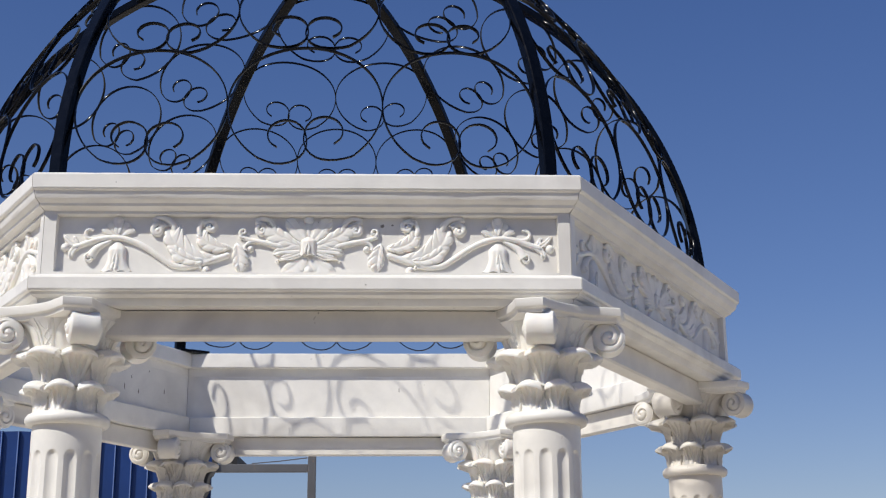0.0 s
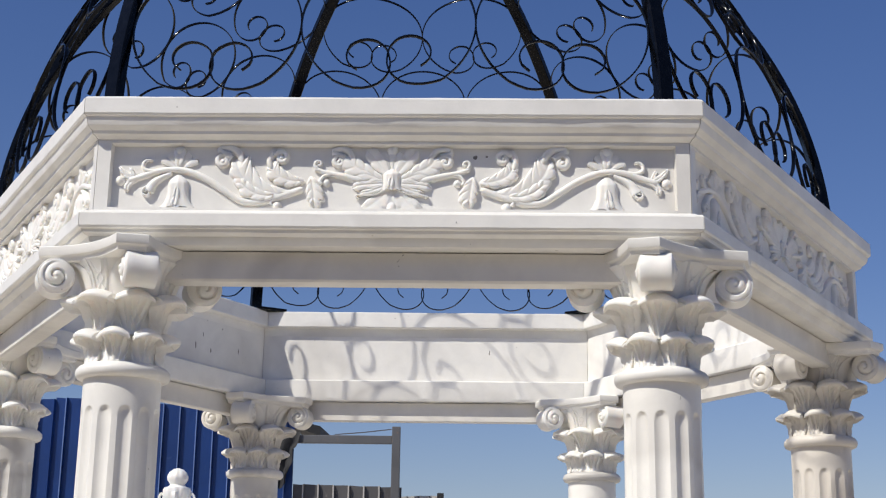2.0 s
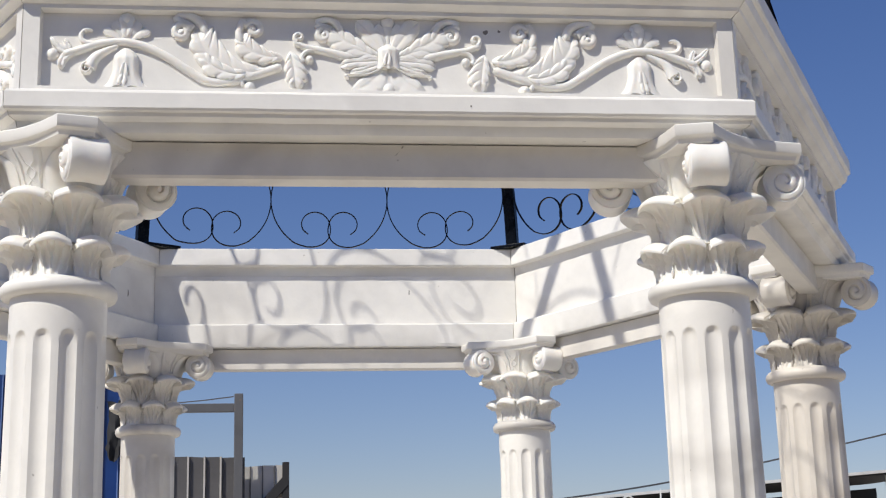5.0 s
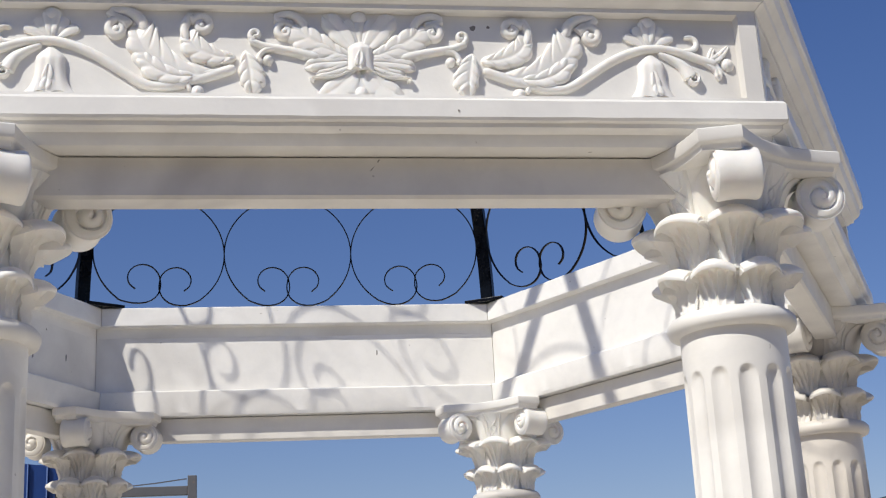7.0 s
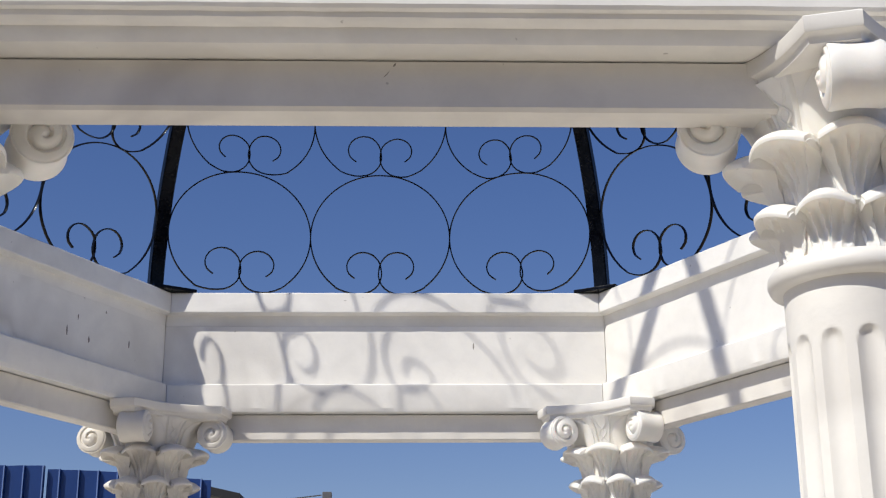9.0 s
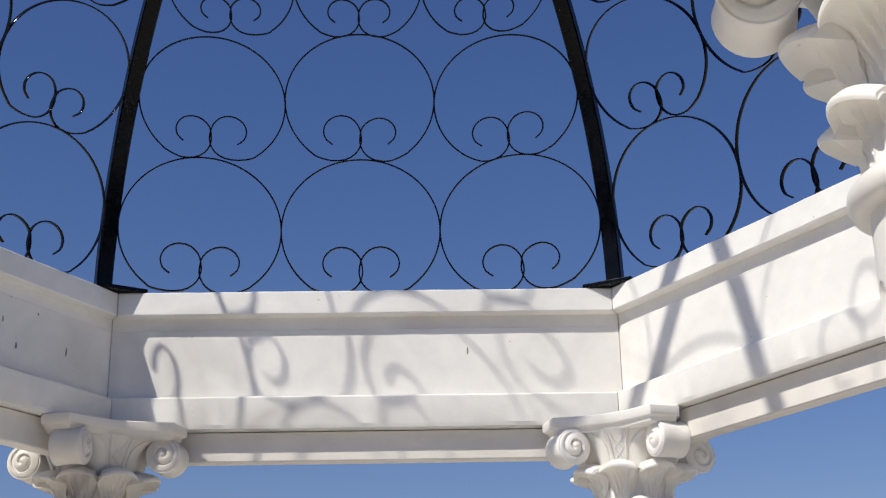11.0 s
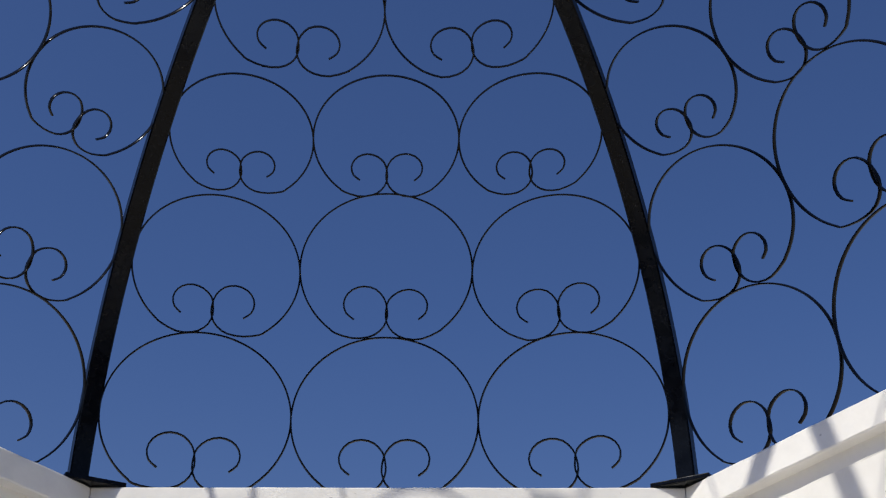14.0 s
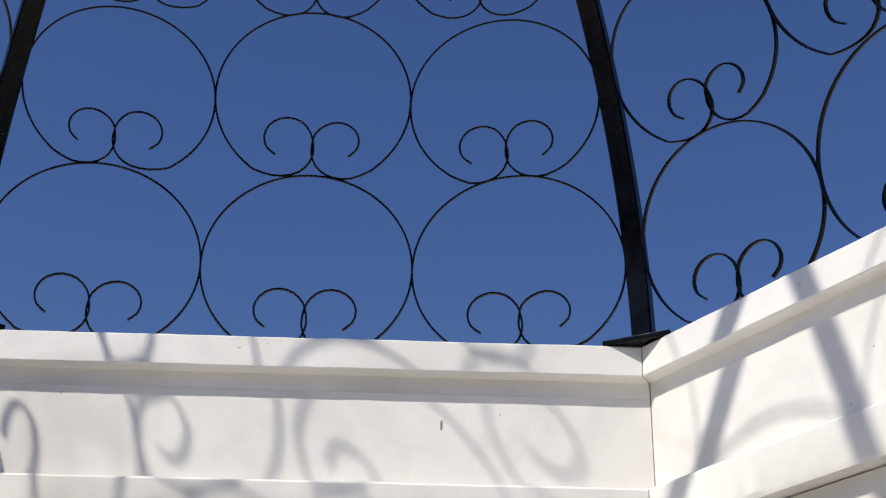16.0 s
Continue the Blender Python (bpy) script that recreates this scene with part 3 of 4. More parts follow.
def volute():
    """A corner volute along +x: a roll with a spiral on each cheek and its stalk."""
    bm = bmesh.new()
    cx, cz, R = 0.226, 2.549, 0.055
    n = 36
    ys = [(-0.047, 0.80), (-0.046, 1.00), (-0.041, 1.03), (-0.022, 0.985), (0.0, 0.965), (0.022, 0.985), (0.041, 1.03), (0.046, 1.00), (0.047, 0.80)]
    rows = [[(cx + R * s * math.cos(2 * math.pi * k / n), y, cz + R * s * math.sin(2 * math.pi * k / n)) for k in range(n)] for y, s in ys]
    vs = grid(bm, rows, close_v=True)
    face(bm, vs[0]), face(bm, vs[-1][::-1])
    # stalk rising from the bell and rolling over into the volute
    out = smooth_path([(0.118, 2.455), (0.130, 2.51), (0.152, 2.565), (0.186, 2.594), (0.223, 2.601)], 14)
    inn = smooth_path([(0.06, 2.455), (0.06, 2.51), (0.07, 2.58), (0.11, 2.604), (0.17, 2.604)], 14)
    rows = []
    for k, ((ro, zo), (ri, zi)) in enumerate(zip(out, inn)):
        w = 0.040 + 0.034 * math.sin(math.pi * min(1, k / 11)) ** 1.2        # the stalk spreads like a calyx, then narrows to the roll
        rows.append([(ro - 0.012, -w, zo), (ro - 0.002, -w * 0.86, zo), (ro + 0.004, -w * 0.6, zo), (ro - 0.003, 0, zo), (ro + 0.004, w * 0.6, zo), (ro - 0.002, w * 0.86, zo), (ro - 0.012, w, zo), (ri, w * 0.7, zi), (ri, -w * 0.7, zi)])
    vs = grid(bm, rows, close_v=True)
    face(bm, vs[0]), face(bm, vs[-1][::-1])
    return recalc(bm)


def volute_spiral(side):
    """The cheek of a volute: a disc that swells to its eye, with one winding groove cut into it."""
    bm = bmesh.new()
    cx, cz, R = 0.226, 2.549, 0.0545
    nr, nt = 22, 60
    rows = []
    for i in range(nr + 1):
        e = i / nr
        row = []
        for k in range(nt):
            a = 2 * math.pi * k / nt
            lap = ((math.radians(100) - a) / (2 * math.pi)) % 1.0
            dip = 0.0
            for m in (0, 1):
                g = 0.80 - 0.44 * (lap + m)
                fade = min(1.0, (lap + m) * 5) * max(0.0, min(1.0, (g - 0.10) * 8))
                step = e - g
                dip = max(dip, fade * math.exp(-(step / (0.10 if step < 0 else 0.045)) ** 2))
            h = 0.048 + 0.016 * (1 - e) - 0.010 * dip - 0.006 * max(0, e - 0.9) / 0.1
            row.append((cx + R * e * math.cos(a), side * h, cz + R * e * math.sin(a)))
        rows.append(row)
    back = [[(x, side * 0.034, z) for x, _, z in rows[-1]]]
    vs = grid(bm, rows[1:] + back, close_v=True)
    eye = bm.verts.new((cx, side * 0.064, cz))
    for k in range(nt):
        face(bm, [eye, vs[0][k], vs[0][(k + 1) % nt]])
    face(bm, vs[-1])
    return recalc(bm)


def abacus():
    """Four concave sides with cut corners along the diagonals; moulded edge."""
    def outline(d, cut, sag):
        pts = []
        for q in range(4):
            a = math.radians(45 + 90 * q)
            r, t = np.array((math.cos(a), math.sin(a))), np.array((-math.sin(a), math.cos(a)))
            p0, p1 = r * d - t * cut, r * d + t * cut
            a2 = math.radians(45 + 90 * (q + 1))
            r2, t2 = np.array((math.cos(a2), math.sin(a2))), np.array((-math.sin(a2), math.cos(a2)))
            n0 = r2 * d - t2 * cut
            nrm = (r + r2) / np.linalg.norm(r + r2)
            pts.append(p0)
            pts.append(p1)
            for k in range(1, 12):
                f = k / 12
                pts.append(p1 + (n0 - p1) * f - nrm * sag * math.sin(math.pi * f))
        return pts
    bm = bmesh.new()
    rows = []
    for d, cut, z in ((0.254, 0.038, 2.594), (0.261, 0.041, 2.597), (0.263, 0.042, 2.607), (0.266, 0.043, 2.610), (0.275, 0.046, 2.613), (0.278, 0.047, 2.618), (0.278, 0.047, SOFFIT - 0.003), (0.275, 0.046, SOFFIT)):
        rows.append([(p[0], p[1], z) for p in outline(d, cut, 0.040)])
    vs = grid(bm, rows, close_v=True)
    face(bm, vs[0]), face(bm, vs[-1][::-1])
    return recalc(bm)


def fleuron():
    """Tapered bracket with a little carved flower between two volutes, along +x."""
    bm = bmesh.new()
    prof = [(0.122, 0.020, 2.47), (0.130, 0.024, 2.51), (0.148, 0.032, 2.56), (0.172, 0.044, 2.598)]
    rows = []
    for r, w, z in prof:
        rows.append([(r - 0.05, -w, z), (r, -w, z), (r + 0.006, -w * 0.8, z), (r - 0.004, -w * 0.6, z), (r - 0.004, w * 0.6, z), (r + 0.006, w * 0.8, z), (r, w, z), (r - 0.05, w, z)])
    vs = grid(bm, rows, close_v=True)
    face(bm, vs[0]), face(bm, vs[-1][::-1])
    for sgn in (1, -1):
        p = smooth_path([(0.126, 0.006 * sgn, 2.485), (0.132, -0.012 * sgn, 2.51), (0.142, 0.012 * sgn, 2.54), (0.152, -0.010 * sgn, 2.565), (0.168, -0.02 * sgn, 2.588)], 20)
        rows = []
        for q in p:
            rows.append([(q[0] + 0.0036 * math.cos(k * math.pi / 3), q[1] + 0.0036 * math.sin(k * math.pi / 3), q[2]) for k in range(6)])
        vs = grid(bm, rows, close_v=True)
        face(bm, vs[0]), face(bm, vs[-1][::-1])
    return recalc(bm)


def column():
    t = thing("marble_column", "white marble column with fluted shaft and leafy scrolled capital", "column", "columns of the gazebo")
    part("plinth", box(-0.2, 0.2, -0.2, 0.2, 0.12, 0.24, 0.008), M_MARBLE, t)
    part("base", lathe([(0.185, 0.24), (0.195, 0.255), (0.195, 0.285), (0.182, 0.298), (0.158, 0.305), (0.15, 0.32), (0.156, 0.335), (0.16, 0.35), (0.15, 0.36)]), M_MARBLE, t, "", 40)
    part("shaft", shaft(), M_MARBLE, t, "fluted marble shaft", 35)
    part("astragal", lathe([(0.115, 2.246), (0.128, 2.246), (0.138, 2.251), (0.143, 2.262), (0.142, 2.274), (0.134, 2.284), (0.122, 2.290), (0.108, 2.292)]), M_MARBLE, t, "", 60)
    cap = part("capital", lathe([(0.106, 2.289), (0.107, 2.36), (0.110, 2.40), (0.114, 2.45), (0.129, 2.50), (0.150, 2.56), (0.180, 2.599)], 40), M_CARVED, t, "leaf-carved marble capital", 60)
    low = cap_leaf(0.121, 2.286, 0.088, 0.034, 0.050, 0.050, 0.021)
    a = part("leaf", low, M_CARVED, cap, "", 38)
    a.matrix_basis = pose(0, 0, 0, 0, 0, 22.5)
    for k in range(1, 8):
        again(a, cap, pose(0, 0, 0, 0, 0, 22.5 + 45 * k))
    up = cap_leaf(0.121, 2.372, 0.112, 0.026, 0.060, 0.084, 0.023)
    b_ = part("leaf", up, M_CARVED, cap, "", 38)
    for k in range(1, 8):
        again(b_, cap, pose(0, 0, 0, 0, 0, 45 * k))
    vo = part("volute", volute(), M_CARVED, cap, "", 50)
    vo.matrix_basis = pose(0, 0, 0, 0, 0, 45)
    sp = [part("spiral", volute_spiral(s), M_CARVED, cap, "", 60) for s in (-1, 1)]
    for s in sp:
        s.matrix_basis = pose(0, 0, 0, 0, 0, 45)
    for k in range(1, 4):
        for o in (vo, *sp):
            again(o, cap, pose(0, 0, 0, 0, 0, 45 + 90 * k))
    fl = part("fleuron", fleuron(), M_CARVED, cap, "", 50)
    for k in range(1, 4):
        again(fl, cap, pose(0, 0, 0, 0, 0, 90 * k))
    part("abacus", abacus(), M_MARBLE, t, "concave-sided marble abacus", 35).matrix_basis = pose(0, 0, 0, 0, 0, -7)
    return t


col = column()
for k in range(6):
    a = -120 + 60 * k
    cx, cy = COL_R * math.cos(radians(a)), COL_R * math.sin(radians(a))
    if k < 2:                                          # the two front columns stand a little closer together
        cx, cy = (-0.817, 0.824)[k], -1.432
    if k in (3, 4):                                    # and the two at the back a little wider
        cx, cy = (0.842, -0.842)[k - 3], 1.42
    m = pose(cx, cy, 0, 0, 0, a + 6)
    if k == 0:
        col.matrix_basis = m
    else:
        c2 = copy_thing(col, m)
        if k in (2, 4):                                # two shafts of more strongly veined stone
            for o in c2.children:
                if o.name.startswith(("shaft", "astragal")):
                    o.material_slots[0].link = "OBJECT"
                    o.material_slots[0].material = M_STAINED if k == 2 else M_GREYVEIN
            if k in (2, 4):                                # their capitals are greyer too: real stain, with shade put into the colour
                for o in [q for p in c2.children for q in (p, *p.children) if p.name.startswith("capital") or (k == 4 and p.name.startswith("abacus"))]:
                    o.material_slots[0].link = "OBJECT"
                    o.material_slots[0].material = M_GREYVEIN
            c2["label"] = "white marble column with grey-brown veined fluted shaft and leafy capital"

# the stone step that carries the columns
bm = bmesh.new()
rows = [[(r * math.cos(radians(60 * k)), r * math.sin(radians(60 * k)), z) for k in range(6)] for r, z in ((2.05, 0.0), (2.05, 0.115), (2.045, 0.12))]
vs = grid(bm, rows, close_v=True)
face(bm, vs[0][::-1]), face(bm, vs[-1])
tagged(obj("gazebo_step", recalc(bm), M_MARBLE), "low hexagonal white marble step under the columns", "step", kind="structure")

# ---------------------------------------------------------------- iron dome
DOME_R, DOME_H, DOME_Z = 1.765, 1.725, TOP + 0.004      # radius of the ribs at the foot, rise, foot
BOW = 0.045                                            # how far the panels swell past the flat between two ribs
NARC = 400
arc = [(DOME_R * math.cos(i / NARC * math.pi / 2), DOME_H * math.sin(i / NARC * math.pi / 2)) for i in range(NARC + 1)]
cum = [0.0]
for p, q in zip(arc, arc[1:]):
    cum.append(cum[-1] + math.dist(p, q))


def on_arc(s):
    """Radius and height of a rib at length s along it."""
    s = max(0, min(cum[-1] - 1e-6, s))
    i = int(np.searchsorted(cum, s, side="right")) - 1
    f = (s - cum[i]) / (cum[i + 1] - cum[i])
    return tuple(a + (b_ - a) * f for a, b_ in zip(arc[i], arc[i + 1]))


def on_panel(x, s):
    """The point of a swelling panel at x across and s upwards, and its outward normal."""
    r, h = on_arc(s)
    q = min(1.0, abs(x) / (r / 2 + 1e-6))
    y = -(r * 0.8660 + r * BOW * (1 - q * q))
    n = Vector((x * 0.55 / DOME_R ** 2, y / DOME_R ** 2, h / DOME_H ** 2)).normalized()
    return Vector((x, y, DOME_Z + h)), n


def rib():
    bm = bmesh.new()
    rows = []
    for i in range(49):
        e = i / 48 * (math.pi / 2 - 0.05)
        r, h = DOME_R * math.cos(e), DOME_H * math.sin(e)
        n = Vector((math.cos(e) / DOME_R, 0, math.sin(e) / DOME_H)).normalized()
        p = Vector((r, 0, DOME_Z + h))
        w, d = 0.028, 0.019
        y = Vector((0, 1, 0))
        rows.append([p + n * d + y * (w - 0.004), p + n * (d - 0.004) + y * w, p - n * (d - 0.004) + y * w, p - n * d + y * (w - 0.004),
                     p - n * d - y * (w - 0.004), p - n * (d - 0.004) - y * w, p + n * (d - 0.004) - y * w, p + n * d - y * (w - 0.004)])
    vs = grid(bm, rows, close_v=True)
    face(bm, vs[0]), face(bm, vs[-1][::-1])
    return recalc(bm)


def motif(rng):
    """One half of a ring with a curled end, unit radius, y up; hand-bent, so no two are quite alike."""
    pts = []
    for i in range(30):
        a = radians(90 + 144 * i / 29)
        pts.append((math.cos(a), math.sin(a)))
    c = (-0.252 + rng.uniform(-0.01, 0.01), -0.47 + rng.uniform(-0.03, 0.03))
    g = rng.uniform(0.92, 1.05)
    for a_deg, r in ((-108, 0.43), (-80, 0.395), (-55, 0.355), (-30, 0.305), (-5, 0.264), (25, 0.252), (60, 0.25 * g), (95, 0.25 * g), (130, 0.245 * g), (165, 0.235 * g), (200, 0.22 * g), (235, 0.2 * g)):
        a = radians(a_deg)
        pts.append((c[0] + r * math.cos(a), c[1] + r * math.sin(a)))
    return [tuple(p) for p in smooth_path(pts, 90)]


def scroll(s0, x0, r, rng, squash):
    bm = bmesh.new()
    r0 = on_arc(s0)[0]
    slope = (on_arc(s0 + 0.05)[0] - on_arc(s0 - 0.05)[0]) / 0.1
    lean = math.atan(-x0 / r0 * slope) * 0.3 + radians(rng.uniform(-2.5, 2.5))
    for sgn in (1, -1):
        path, nrm = [], []
        for x, y in motif(rng):
            x, y = sgn * x * r, y * r * squash
            x, y = x * math.cos(lean) - y * math.sin(lean), x * math.sin(lean) + y * math.cos(lean)
            p, n = on_panel(x0 + x, s0 + y)
            path.append(p)
            nrm.append(n)
        round_bar(path, nrm, 0.0056, 0.0145, bm)
    return recalc(bm)


dome = thing("iron_dome", "black wrought-iron dome of curved ribs and rings with curled scrolls", "dome", m=pose(-0.027, 0.083, 0))      # set a little off the middle of the stone
rb = part("rib", rib(), M_IRON, dome, "square black iron rib", 40)
for k in range(1, 6):
    again(rb, dome, pose(0, 0, 0, 0, 0, 60 * k))
rng = random.Random(7)
s = 0.046
for count, squash, mid in ((3, 0.925, 1.0), (3, 0.915, 1.03), (3, 0.915, 1.02), (2, 0.915, 1.0), (1, 0.915, 1.0)):
    r = 0.25
    for _ in range(30):
        r = (on_arc(s + r * squash)[0] - 0.058) / count / 2
        if count == 1:
            r = min(r, (cum[-1] - s) / 2 - 0.06)
    for j in range(count):
        for k in range(6):
            size = r * (mid if 2 * j == count - 1 else 1.5 - mid / 2)
            sc = part("scroll", scroll(s + size * squash, (j - (count - 1) / 2) * (size + r * mid if count == 3 else 2 * r), size, rng, squash), M_IRON, dome, "", 60)
            sc.matrix_basis = HEX[k]
    s += 2 * r * squash * (0.938 if squash > 0.92 else 0.962)
bm = bmesh.new()
ri, ro = DOME_R * 0.866 - 0.02, DOME_R * 0.866 + 0.02
vs = grid(bm, [[(sx * a / math.sqrt(3), -a, z) for a, z in ((ri, TOP), (ro, TOP), (ro, TOP + 0.006), (ri, TOP + 0.006))] for sx in (-1, 1)], close_v=True)
face(bm, vs[0]), face(bm, vs[1][::-1])
fl = part("base_bar", recalc(bm), M_IRON, dome, "flat iron bar bolted on the cornice")
for k in range(1, 6):
    again(fl, dome, HEX[k])
STONE = pose(0.027, -0.083, 0)                         # the plates sit square on the stone and cut across its inner corners
foot = part("foot_plate", box(1.574, 1.79, -0.085, 0.085, TOP + 0.001, TOP + 0.014, 0.003), M_IRON, dome, "black iron plate under a rib")
foot.matrix_basis = STONE
foot_bolt = part("bolt", lathe([(0.012, TOP + 0.014), (0.012, TOP + 0.025), (0.006, TOP + 0.028)], 6), M_IRON, foot)
foot_bolt.matrix_basis = pose(1.67, 0.055, 0)
again(foot_bolt, foot, pose(1.67, -0.055, 0))
for k in range(1, 6):
    fp = again(foot, dome, STONE @ pose(0, 0, 0, 0, 0, 60 * k))
    for y in (0.055, -0.055):
        again(foot_bolt, fp, pose(1.67, y, 0))
part("crown_plate", lathe([(0.10, DOME_Z + DOME_H - 0.02), (0.13, DOME_Z + DOME_H), (0.10, DOME_Z + DOME_H + 0.02)], 24), M_IRON, dome)


# ---------------------------------------------------------------- the yard behind
def sheet_panel(x0, x1, y, z0, z1, pitch, deep, slant=0.0, rib_w=0.10):
    """A steel sheet facing -y with narrow raised ribs, their sun-side tone put into the colour by a second material;
    slant tilts its top edge.
    """
    bm = bmesh.new()
    xs, lit_side = [(x0, y)], []
    x = x0
    while x < x1 - 1e-6:
        for f, d in ((0.60, 0), (0.63, 1), (0.63 + rib_w, 1), (0.67 + rib_w, 0)):
            q = x + f * pitch
            if q < x1:
                if d:
                    lit_side.append(len(xs) - 1)
                xs.append((q, y - deep * d))
        x += pitch
    xs.append((x1, y))
    wave = random.Random(int(abs(x0) * 100))
    lift = [wave.uniform(-0.006, 0.006) for _ in xs]
    top = [z1 + slant * (q - x0) + l for (q, w), l in zip(xs, lift)]
    rows = [[(q, w, z0) for q, w in xs], [(q, w, t) for (q, w), t in zip(xs, top)], [(q, w + 0.006, t) for (q, w), t in zip(xs, top)], [(q, w + 0.006, z0) for q, w in xs]]
    vs = grid(bm, rows, close_u=True)
    marked = {frozenset((vs[0][i], vs[0][i + 1], vs[1][i], vs[1][i + 1])) for i in lit_side}
    for f in bm.faces:
        if frozenset(f.verts) in marked:
            f.material_index = 1
    return recalc(bm)


def sheet(name, bm, mat, lit_side, parent, label=""):
    ob = part(name, bm, mat, parent, label)
    ob.data.materials.append(lit_side)
    return ob


fence = thing("blue_fence", "tall blue corrugated steel fence at the back of the yard", "fence")
for x0, x1, z1, sl in ((-9.2, -7.1, 4.2, 0.0), (-7.1, -4.9, 4.17, 0.0), (-4.9, -3.72, 4.19, -0.02), (-3.7, -2.6, 4.14, -0.05), (-2.6, -1.95, 4.07, -0.09)):
    sheet("panel", sheet_panel(x0, x1, 11.5 + 0.03 * (x0 > -4), 0, z1 + 0.04, 0.206, 0.05, sl, 0.06), M_BLUE, M_BLUELIT, fence)
for x in (-8.9, -6.9, -4.8, -2.4):
    part("post", box(x - 0.04, x + 0.04, 11.56, 11.64, 0, 3.9, 0.006), M_STEEL, fence)

lean = thing("shed_roof_edge", "dark sagging roof edge beyond the blue fence", "roof", m=pose(-0.17, 0, 0) @ Matrix.Diagonal((1, 1, 1.022, 1)))
bm = bmesh.new()
vs = grid(bm, [[(-3.6, 12.0, 4.06), (-3.6, 12.0, 4.12), (-3.6, 13.2, 4.2), (-3.6, 13.2, 4.1)], [(-2.1, 12.0, 3.97), (-2.1, 12.0, 4.03), (-2.1, 13.2, 4.1), (-2.1, 13.2, 4.0)],
               [(-1.52, 12.0, 3.78), (-1.52, 12.0, 3.90), (-1.52, 13.2, 3.95), (-1.52, 13.2, 3.85)]], close_v=True)
face(bm, vs[0]), face(bm, vs[-1][::-1])
part("sheet", recalc(bm), M_DARK, lean)
part("post", box(-3.3, -3.22, 12.4, 12.48, 0, 4.05, 0.005), M_STEEL, lean)
part("post", box(-2.42, -2.34, 12.4, 12.48, 0, 4.0, 0.005), M_STEEL, lean)

gf = thing("grey_fence", "grey corrugated steel fence panel with a pale neighbour", "fence")
# the pale sheet colour on these grey ribs paints their sunlit side
sheet("panel", sheet_panel(-1.95, -0.63, 11.6, 0, 3.22, 0.185, 0.045, -0.02, 0.09), M_GREYSHEET, M_PALESHEET, gf)
sheet("panel", sheet_panel(-0.66, -0.13, 11.75, 0, 3.10, 0.14, 0.02, 0.03, 0.06), M_PALESHEET, M_GREYSHEET, gf, "pale cream corrugated sheet")
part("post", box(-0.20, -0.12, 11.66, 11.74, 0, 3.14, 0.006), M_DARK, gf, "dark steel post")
bm = box(-0.055, 0.055, -0.03, 0.03, -0.40, 0.36, 0.005)
br = part("brace", bm, M_DARK, gf, "dark diagonal brace")
br.matrix_basis = pose(-0.40, 11.68, 2.66, 0, 42, 0)
# near-black board put in for the dark triangle of shade below the brace
part("board", box(-0.66, -0.22, 11.66, 11.7, 0, 2.62, 0.005), M_DARK, gf, "dark board whose colour carries the shade below the brace")

gate = thing("steel_frame", "grey steel post with a horizontal beam above the fence", "frame")
part("post", box(-0.75, -0.65, 11.42, 11.52, 0, 3.91, 0.008), M_STEEL, gate)
part("beam", box(-2.1, -0.75, 11.44, 11.50, 3.70, 3.80, 0.008), M_STEEL, gate)
bm = bar([(-1.45, 11.47, 3.81), (-1.1, 11.47, 3.84), (-0.76, 11.47, 3.88)], [(0, 1, 0)] * 3, 0.012, 0.012)
part("rod", recalc(bm), M_STEEL, gate)


def torn_sheet():
    """A scrap of dark sheeting that hangs from the beam, with a ragged edge."""
    rng = random.Random(3)
    bm = bmesh.new()
    rows = []
    for i in range(12):
        u = i / 11
        row = []
        for j in range(7):
            q = j / 6
            x = -2.17 + q * (0.30 - 0.16 * u) + rng.uniform(-0.02, 0.02)
            z = 3.83 - u * (0.62 + 0.25 * q * (1 - q)) + rng.uniform(-0.025, 0.025)
            row.append((x, 11.40 + 0.03 * math.sin(9 * q + 4 * u), z))
        rows.append(row)
    grid(bm, rows)
    back = [[(x, y + 0.006, z) for x, y, z in row] for row in rows]
    grid(bm, back, flip=True)
    return bm


tagged(obj("torn_sheet", torn_sheet(), M_DARK, 60), "ragged dark sheeting hanging from the steel beam", "sheet")


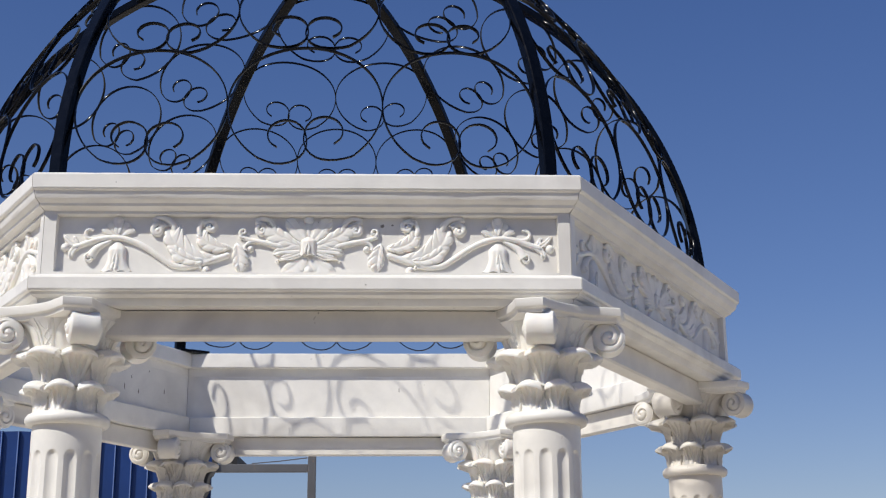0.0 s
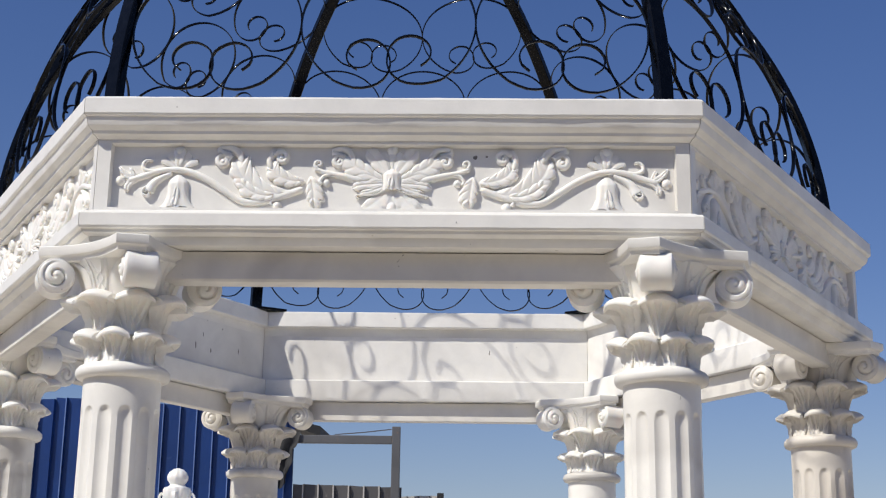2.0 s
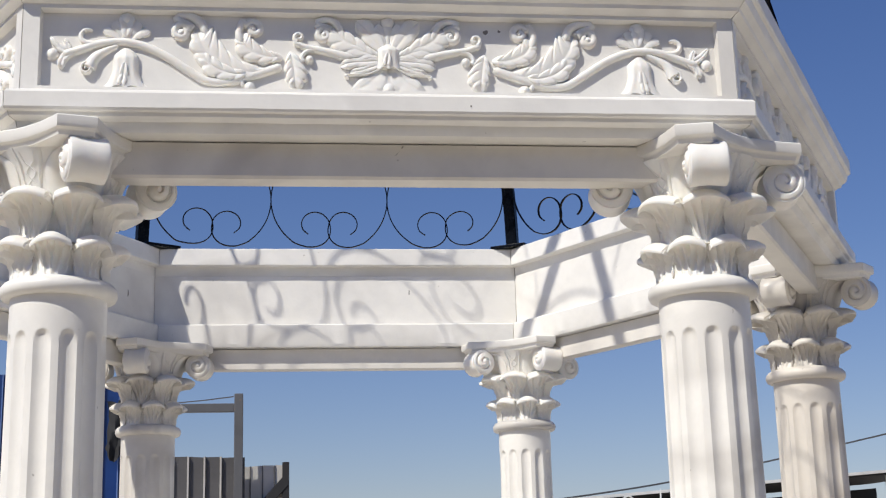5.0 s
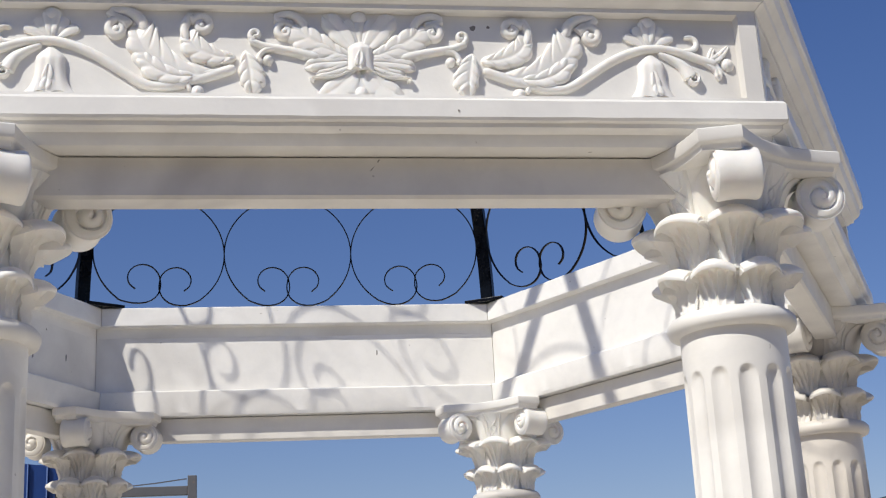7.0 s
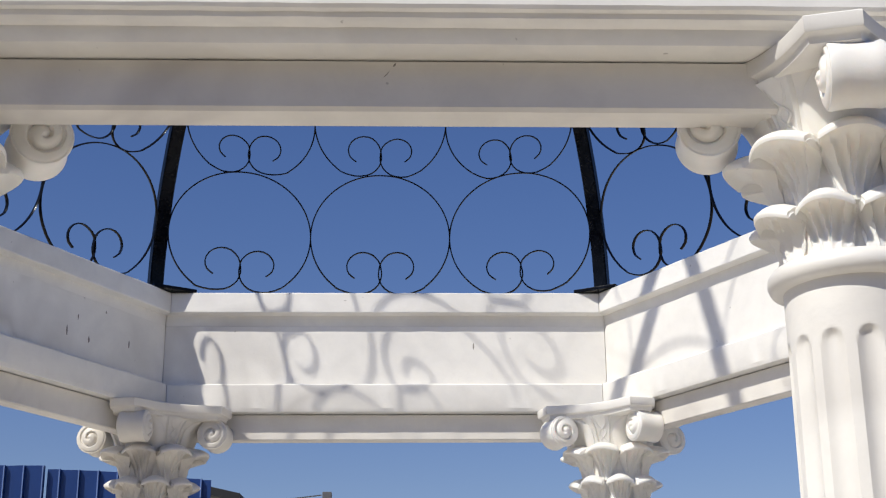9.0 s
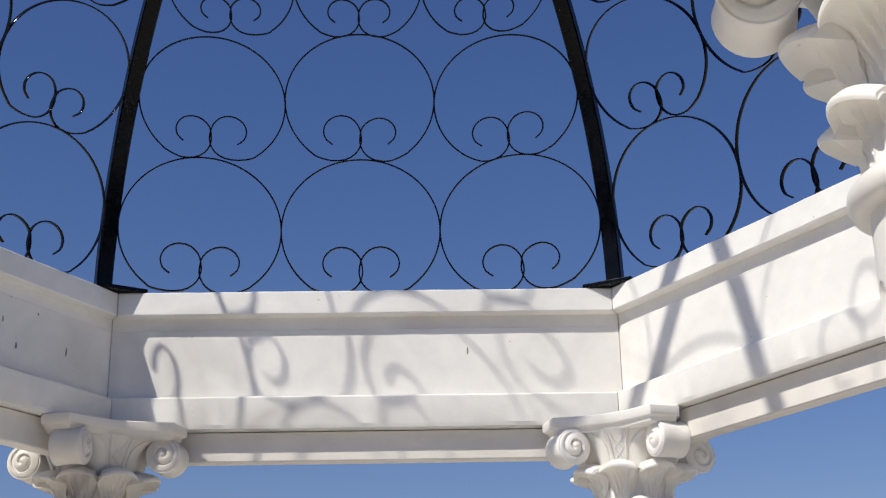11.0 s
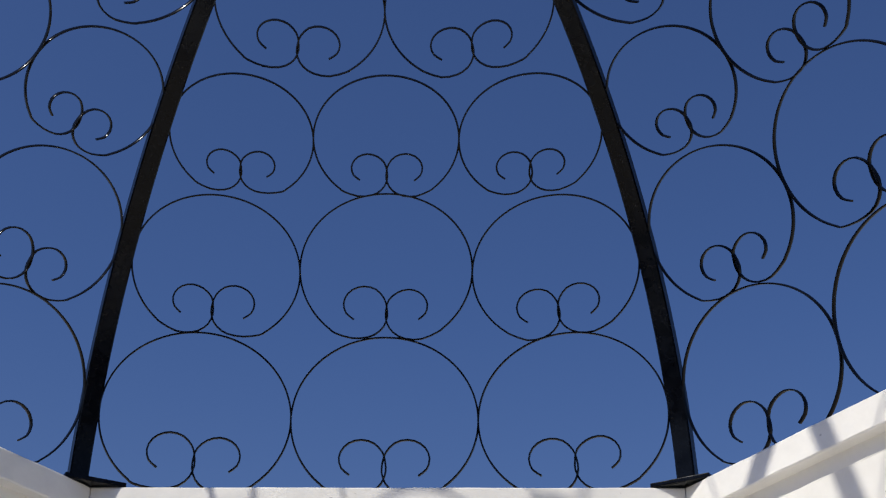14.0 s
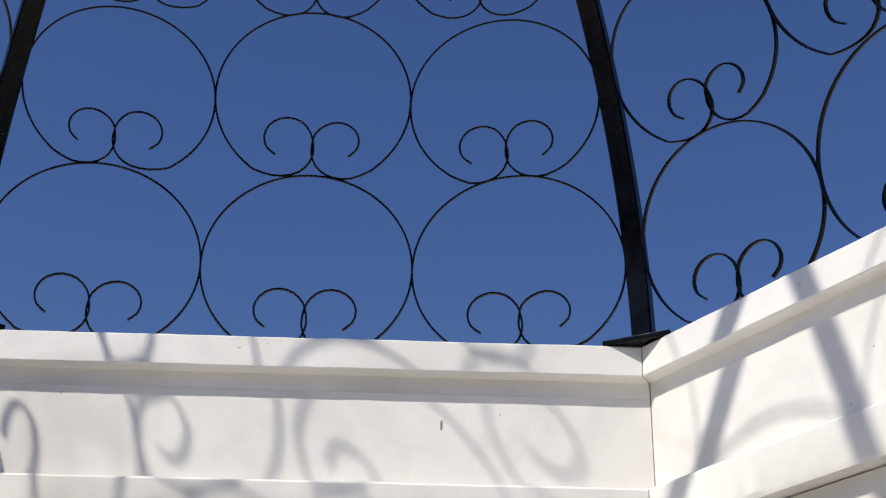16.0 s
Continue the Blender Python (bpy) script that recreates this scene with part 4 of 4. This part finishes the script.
def fountain():
    t = thing("marble_fountain", "white marble tiered fountain with a scalloped shell basin", "fountain", m=pose(-2.04, 5.3, -0.04))
    part("pedestal", lathe([(0.3, 0), (0.3, 0.1), (0.24, 0.16), (0.12, 0.3), (0.1, 0.8), (0.14, 1.2), (0.1, 1.5), (0.09, 1.95), (0.15, 2.06)], 40), M_MARBLE, t, "", 40)
    bm = bmesh.new()
    n = 18 * 8
    rows = []
    prof = [(0.06, 2.05), (0.16, 2.09), (0.27, 2.16), (0.345, 2.26), (0.385, 2.335), (0.408, 2.375), (0.405, 2.395), (0.375, 2.385), (0.33, 2.31), (0.2, 2.2), (0.05, 2.16)]
    for i, (r, z) in enumerate(prof):
        row = []
        for k in range(n):
            a = 2 * math.pi * k / n
            sc = 1 + (0.05 if i < 8 else 0.03) * (abs(math.sin(9 * a)) - 0.5) * min(1, i / 3)
            zz = z + (0.012 * abs(math.sin(9 * a)) if 4 <= i <= 7 else 0)
            row.append((r * sc * math.cos(a), r * sc * math.sin(a), zz))
        rows.append(row)
    vs = grid(bm, rows, close_v=True)
    face(bm, vs[0]), face(bm, vs[-1])
    part("basin", recalc(bm), M_MARBLE, t, "scalloped marble basin", 50)
    bm = bmesh.new()
    prof = [(0.050, 2.15, 0), (0.048, 2.36, 0), (0.066, 2.385, 0), (0.066, 2.40, 0), (0.046, 2.42, 0), (0.056, 2.45, 0.06), (0.078, 2.49, 0.10), (0.096, 2.54, 0.10), (0.106, 2.58, 0.06),
            (0.100, 2.602, 0.02), (0.070, 2.612, 0), (0.056, 2.625, 0), (0.062, 2.638, 0), (0.078, 2.662, 0.05), (0.080, 2.69, 0.06), (0.066, 2.722, 0.05), (0.036, 2.746, 0.02), (0.003, 2.755, 0)]
    rows = []
    for r, z, lobe in prof:
        rows.append([(r * (1 + lobe * (abs(math.sin(5 * a)) - 0.5)) * math.cos(a), r * (1 + lobe * (abs(math.sin(5 * a)) - 0.5)) * math.sin(a), z) for a in [2 * math.pi * k / 96 for k in range(96)]])
    vs = grid(bm, rows, close_v=True)
    face(bm, vs[0]), face(bm, vs[-1])
    part("finial", recalc(bm), M_CARVED, t, "carved bud-shaped marble finial", 50)
    bm = bmesh.new()
    p = smooth_path([(0.10, 0, 2.47), (0.128, 0, 2.49), (0.136, 0, 2.53), (0.118, 0, 2.56), (0.10, 0, 2.545), (0.104, 0, 2.515), (0.118, 0, 2.52)], 24)
    bar([tuple(q) for q in p], [(0, 1, 0)] * 24, 0.016, 0.03, bm)
    curl = part("curl", recalc(bm), M_CARVED, t, "small carved scroll", 50)
    for k in range(1, 4):
        again(curl, t, pose(0, 0, 0, 0, 0, 90 * k))
    return t


fountain()

shed = thing("open_shed", "long open shed with dark interior and pale roof edge", "shed", m=Matrix.Diagonal((1, 1, 1.025, 1)))
# near-black walls put the shade of the open interior into their colour
bm = bmesh.new()
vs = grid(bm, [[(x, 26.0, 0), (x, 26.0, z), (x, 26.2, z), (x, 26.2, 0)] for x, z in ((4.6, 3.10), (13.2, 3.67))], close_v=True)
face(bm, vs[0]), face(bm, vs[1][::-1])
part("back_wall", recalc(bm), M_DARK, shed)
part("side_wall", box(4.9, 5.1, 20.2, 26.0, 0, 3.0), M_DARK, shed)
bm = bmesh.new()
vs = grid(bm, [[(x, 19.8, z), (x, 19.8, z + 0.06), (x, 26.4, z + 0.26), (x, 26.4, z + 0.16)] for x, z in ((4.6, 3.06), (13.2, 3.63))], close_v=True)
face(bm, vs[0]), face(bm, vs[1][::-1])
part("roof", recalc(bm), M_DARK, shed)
bm = bmesh.new()
vs = grid(bm, [[(x, 19.7, z), (x, 19.7, z + 0.05), (x, 19.78, z + 0.05), (x, 19.78, z)] for x, z in ((4.6, 3.08), (13.2, 3.66))], close_v=True)
face(bm, vs[0]), face(bm, vs[1][::-1])
part("fascia", recalc(bm), M_WHITEPAINT, shed, "white painted roof edge")
for x in (4.75, 7.9, 10.8):
    part("post", box(x - 0.05, x + 0.05, 19.85, 19.95, 0, 3.055 + 0.066 * (x - 4.6), 0.005), M_WHITEPAINT, shed)
bm = bmesh.new()
p = [(5.86 + 0.16 * math.cos(a), 19.6, 2.88 + 0.36 * math.sin(a)) for a in [math.pi * k / 16 for k in range(17)]]
p = [(6.02, 19.6, 0.0)] + p + [(5.70, 19.6, 0.0)]
bar(p, [(0, 1, 0)] * len(p), 0.03, 0.03, bm)
hoop = tagged(obj("hoop", recalc(bm), M_WHITEPAINT), "white bent tube hoop standing before the shed", "hoop")

tagged(obj("white_pole", lathe([(0.035, 0.0), (0.03, 2.9), (0.012, 3.33), (0.003, 3.36)], 10), M_WHITEPAINT, 40), "slender white painted pole standing before the shed", "pole").matrix_basis = pose(6.45, 19.6, 0)

pole_line = thing("overhead_cable", "dark cable slung over the yard beyond the gazebo", "cable")
pts = smooth_path([(1.5, 20, 2.93), (3.46, 20, 3.10), (5.6, 20, 3.34), (7.15, 20, 3.57), (9.5, 20, 4.02), (13, 20, 4.75)], 40)
part("line", recalc(bar([tuple(q) for q in pts], [(0, 1, 0)] * 40, 0.03, 0.03)), M_CABLE, pole_line)
part("pole", lathe([(0.05, 0), (0.04, 4.75)], 12), M_CABLE, pole_line).matrix_basis = pose(13, 20, 0)
part("pole", lathe([(0.05, 0), (0.04, 2.9)], 12), M_CABLE, pole_line).matrix_basis = pose(1.5, 20, 0)
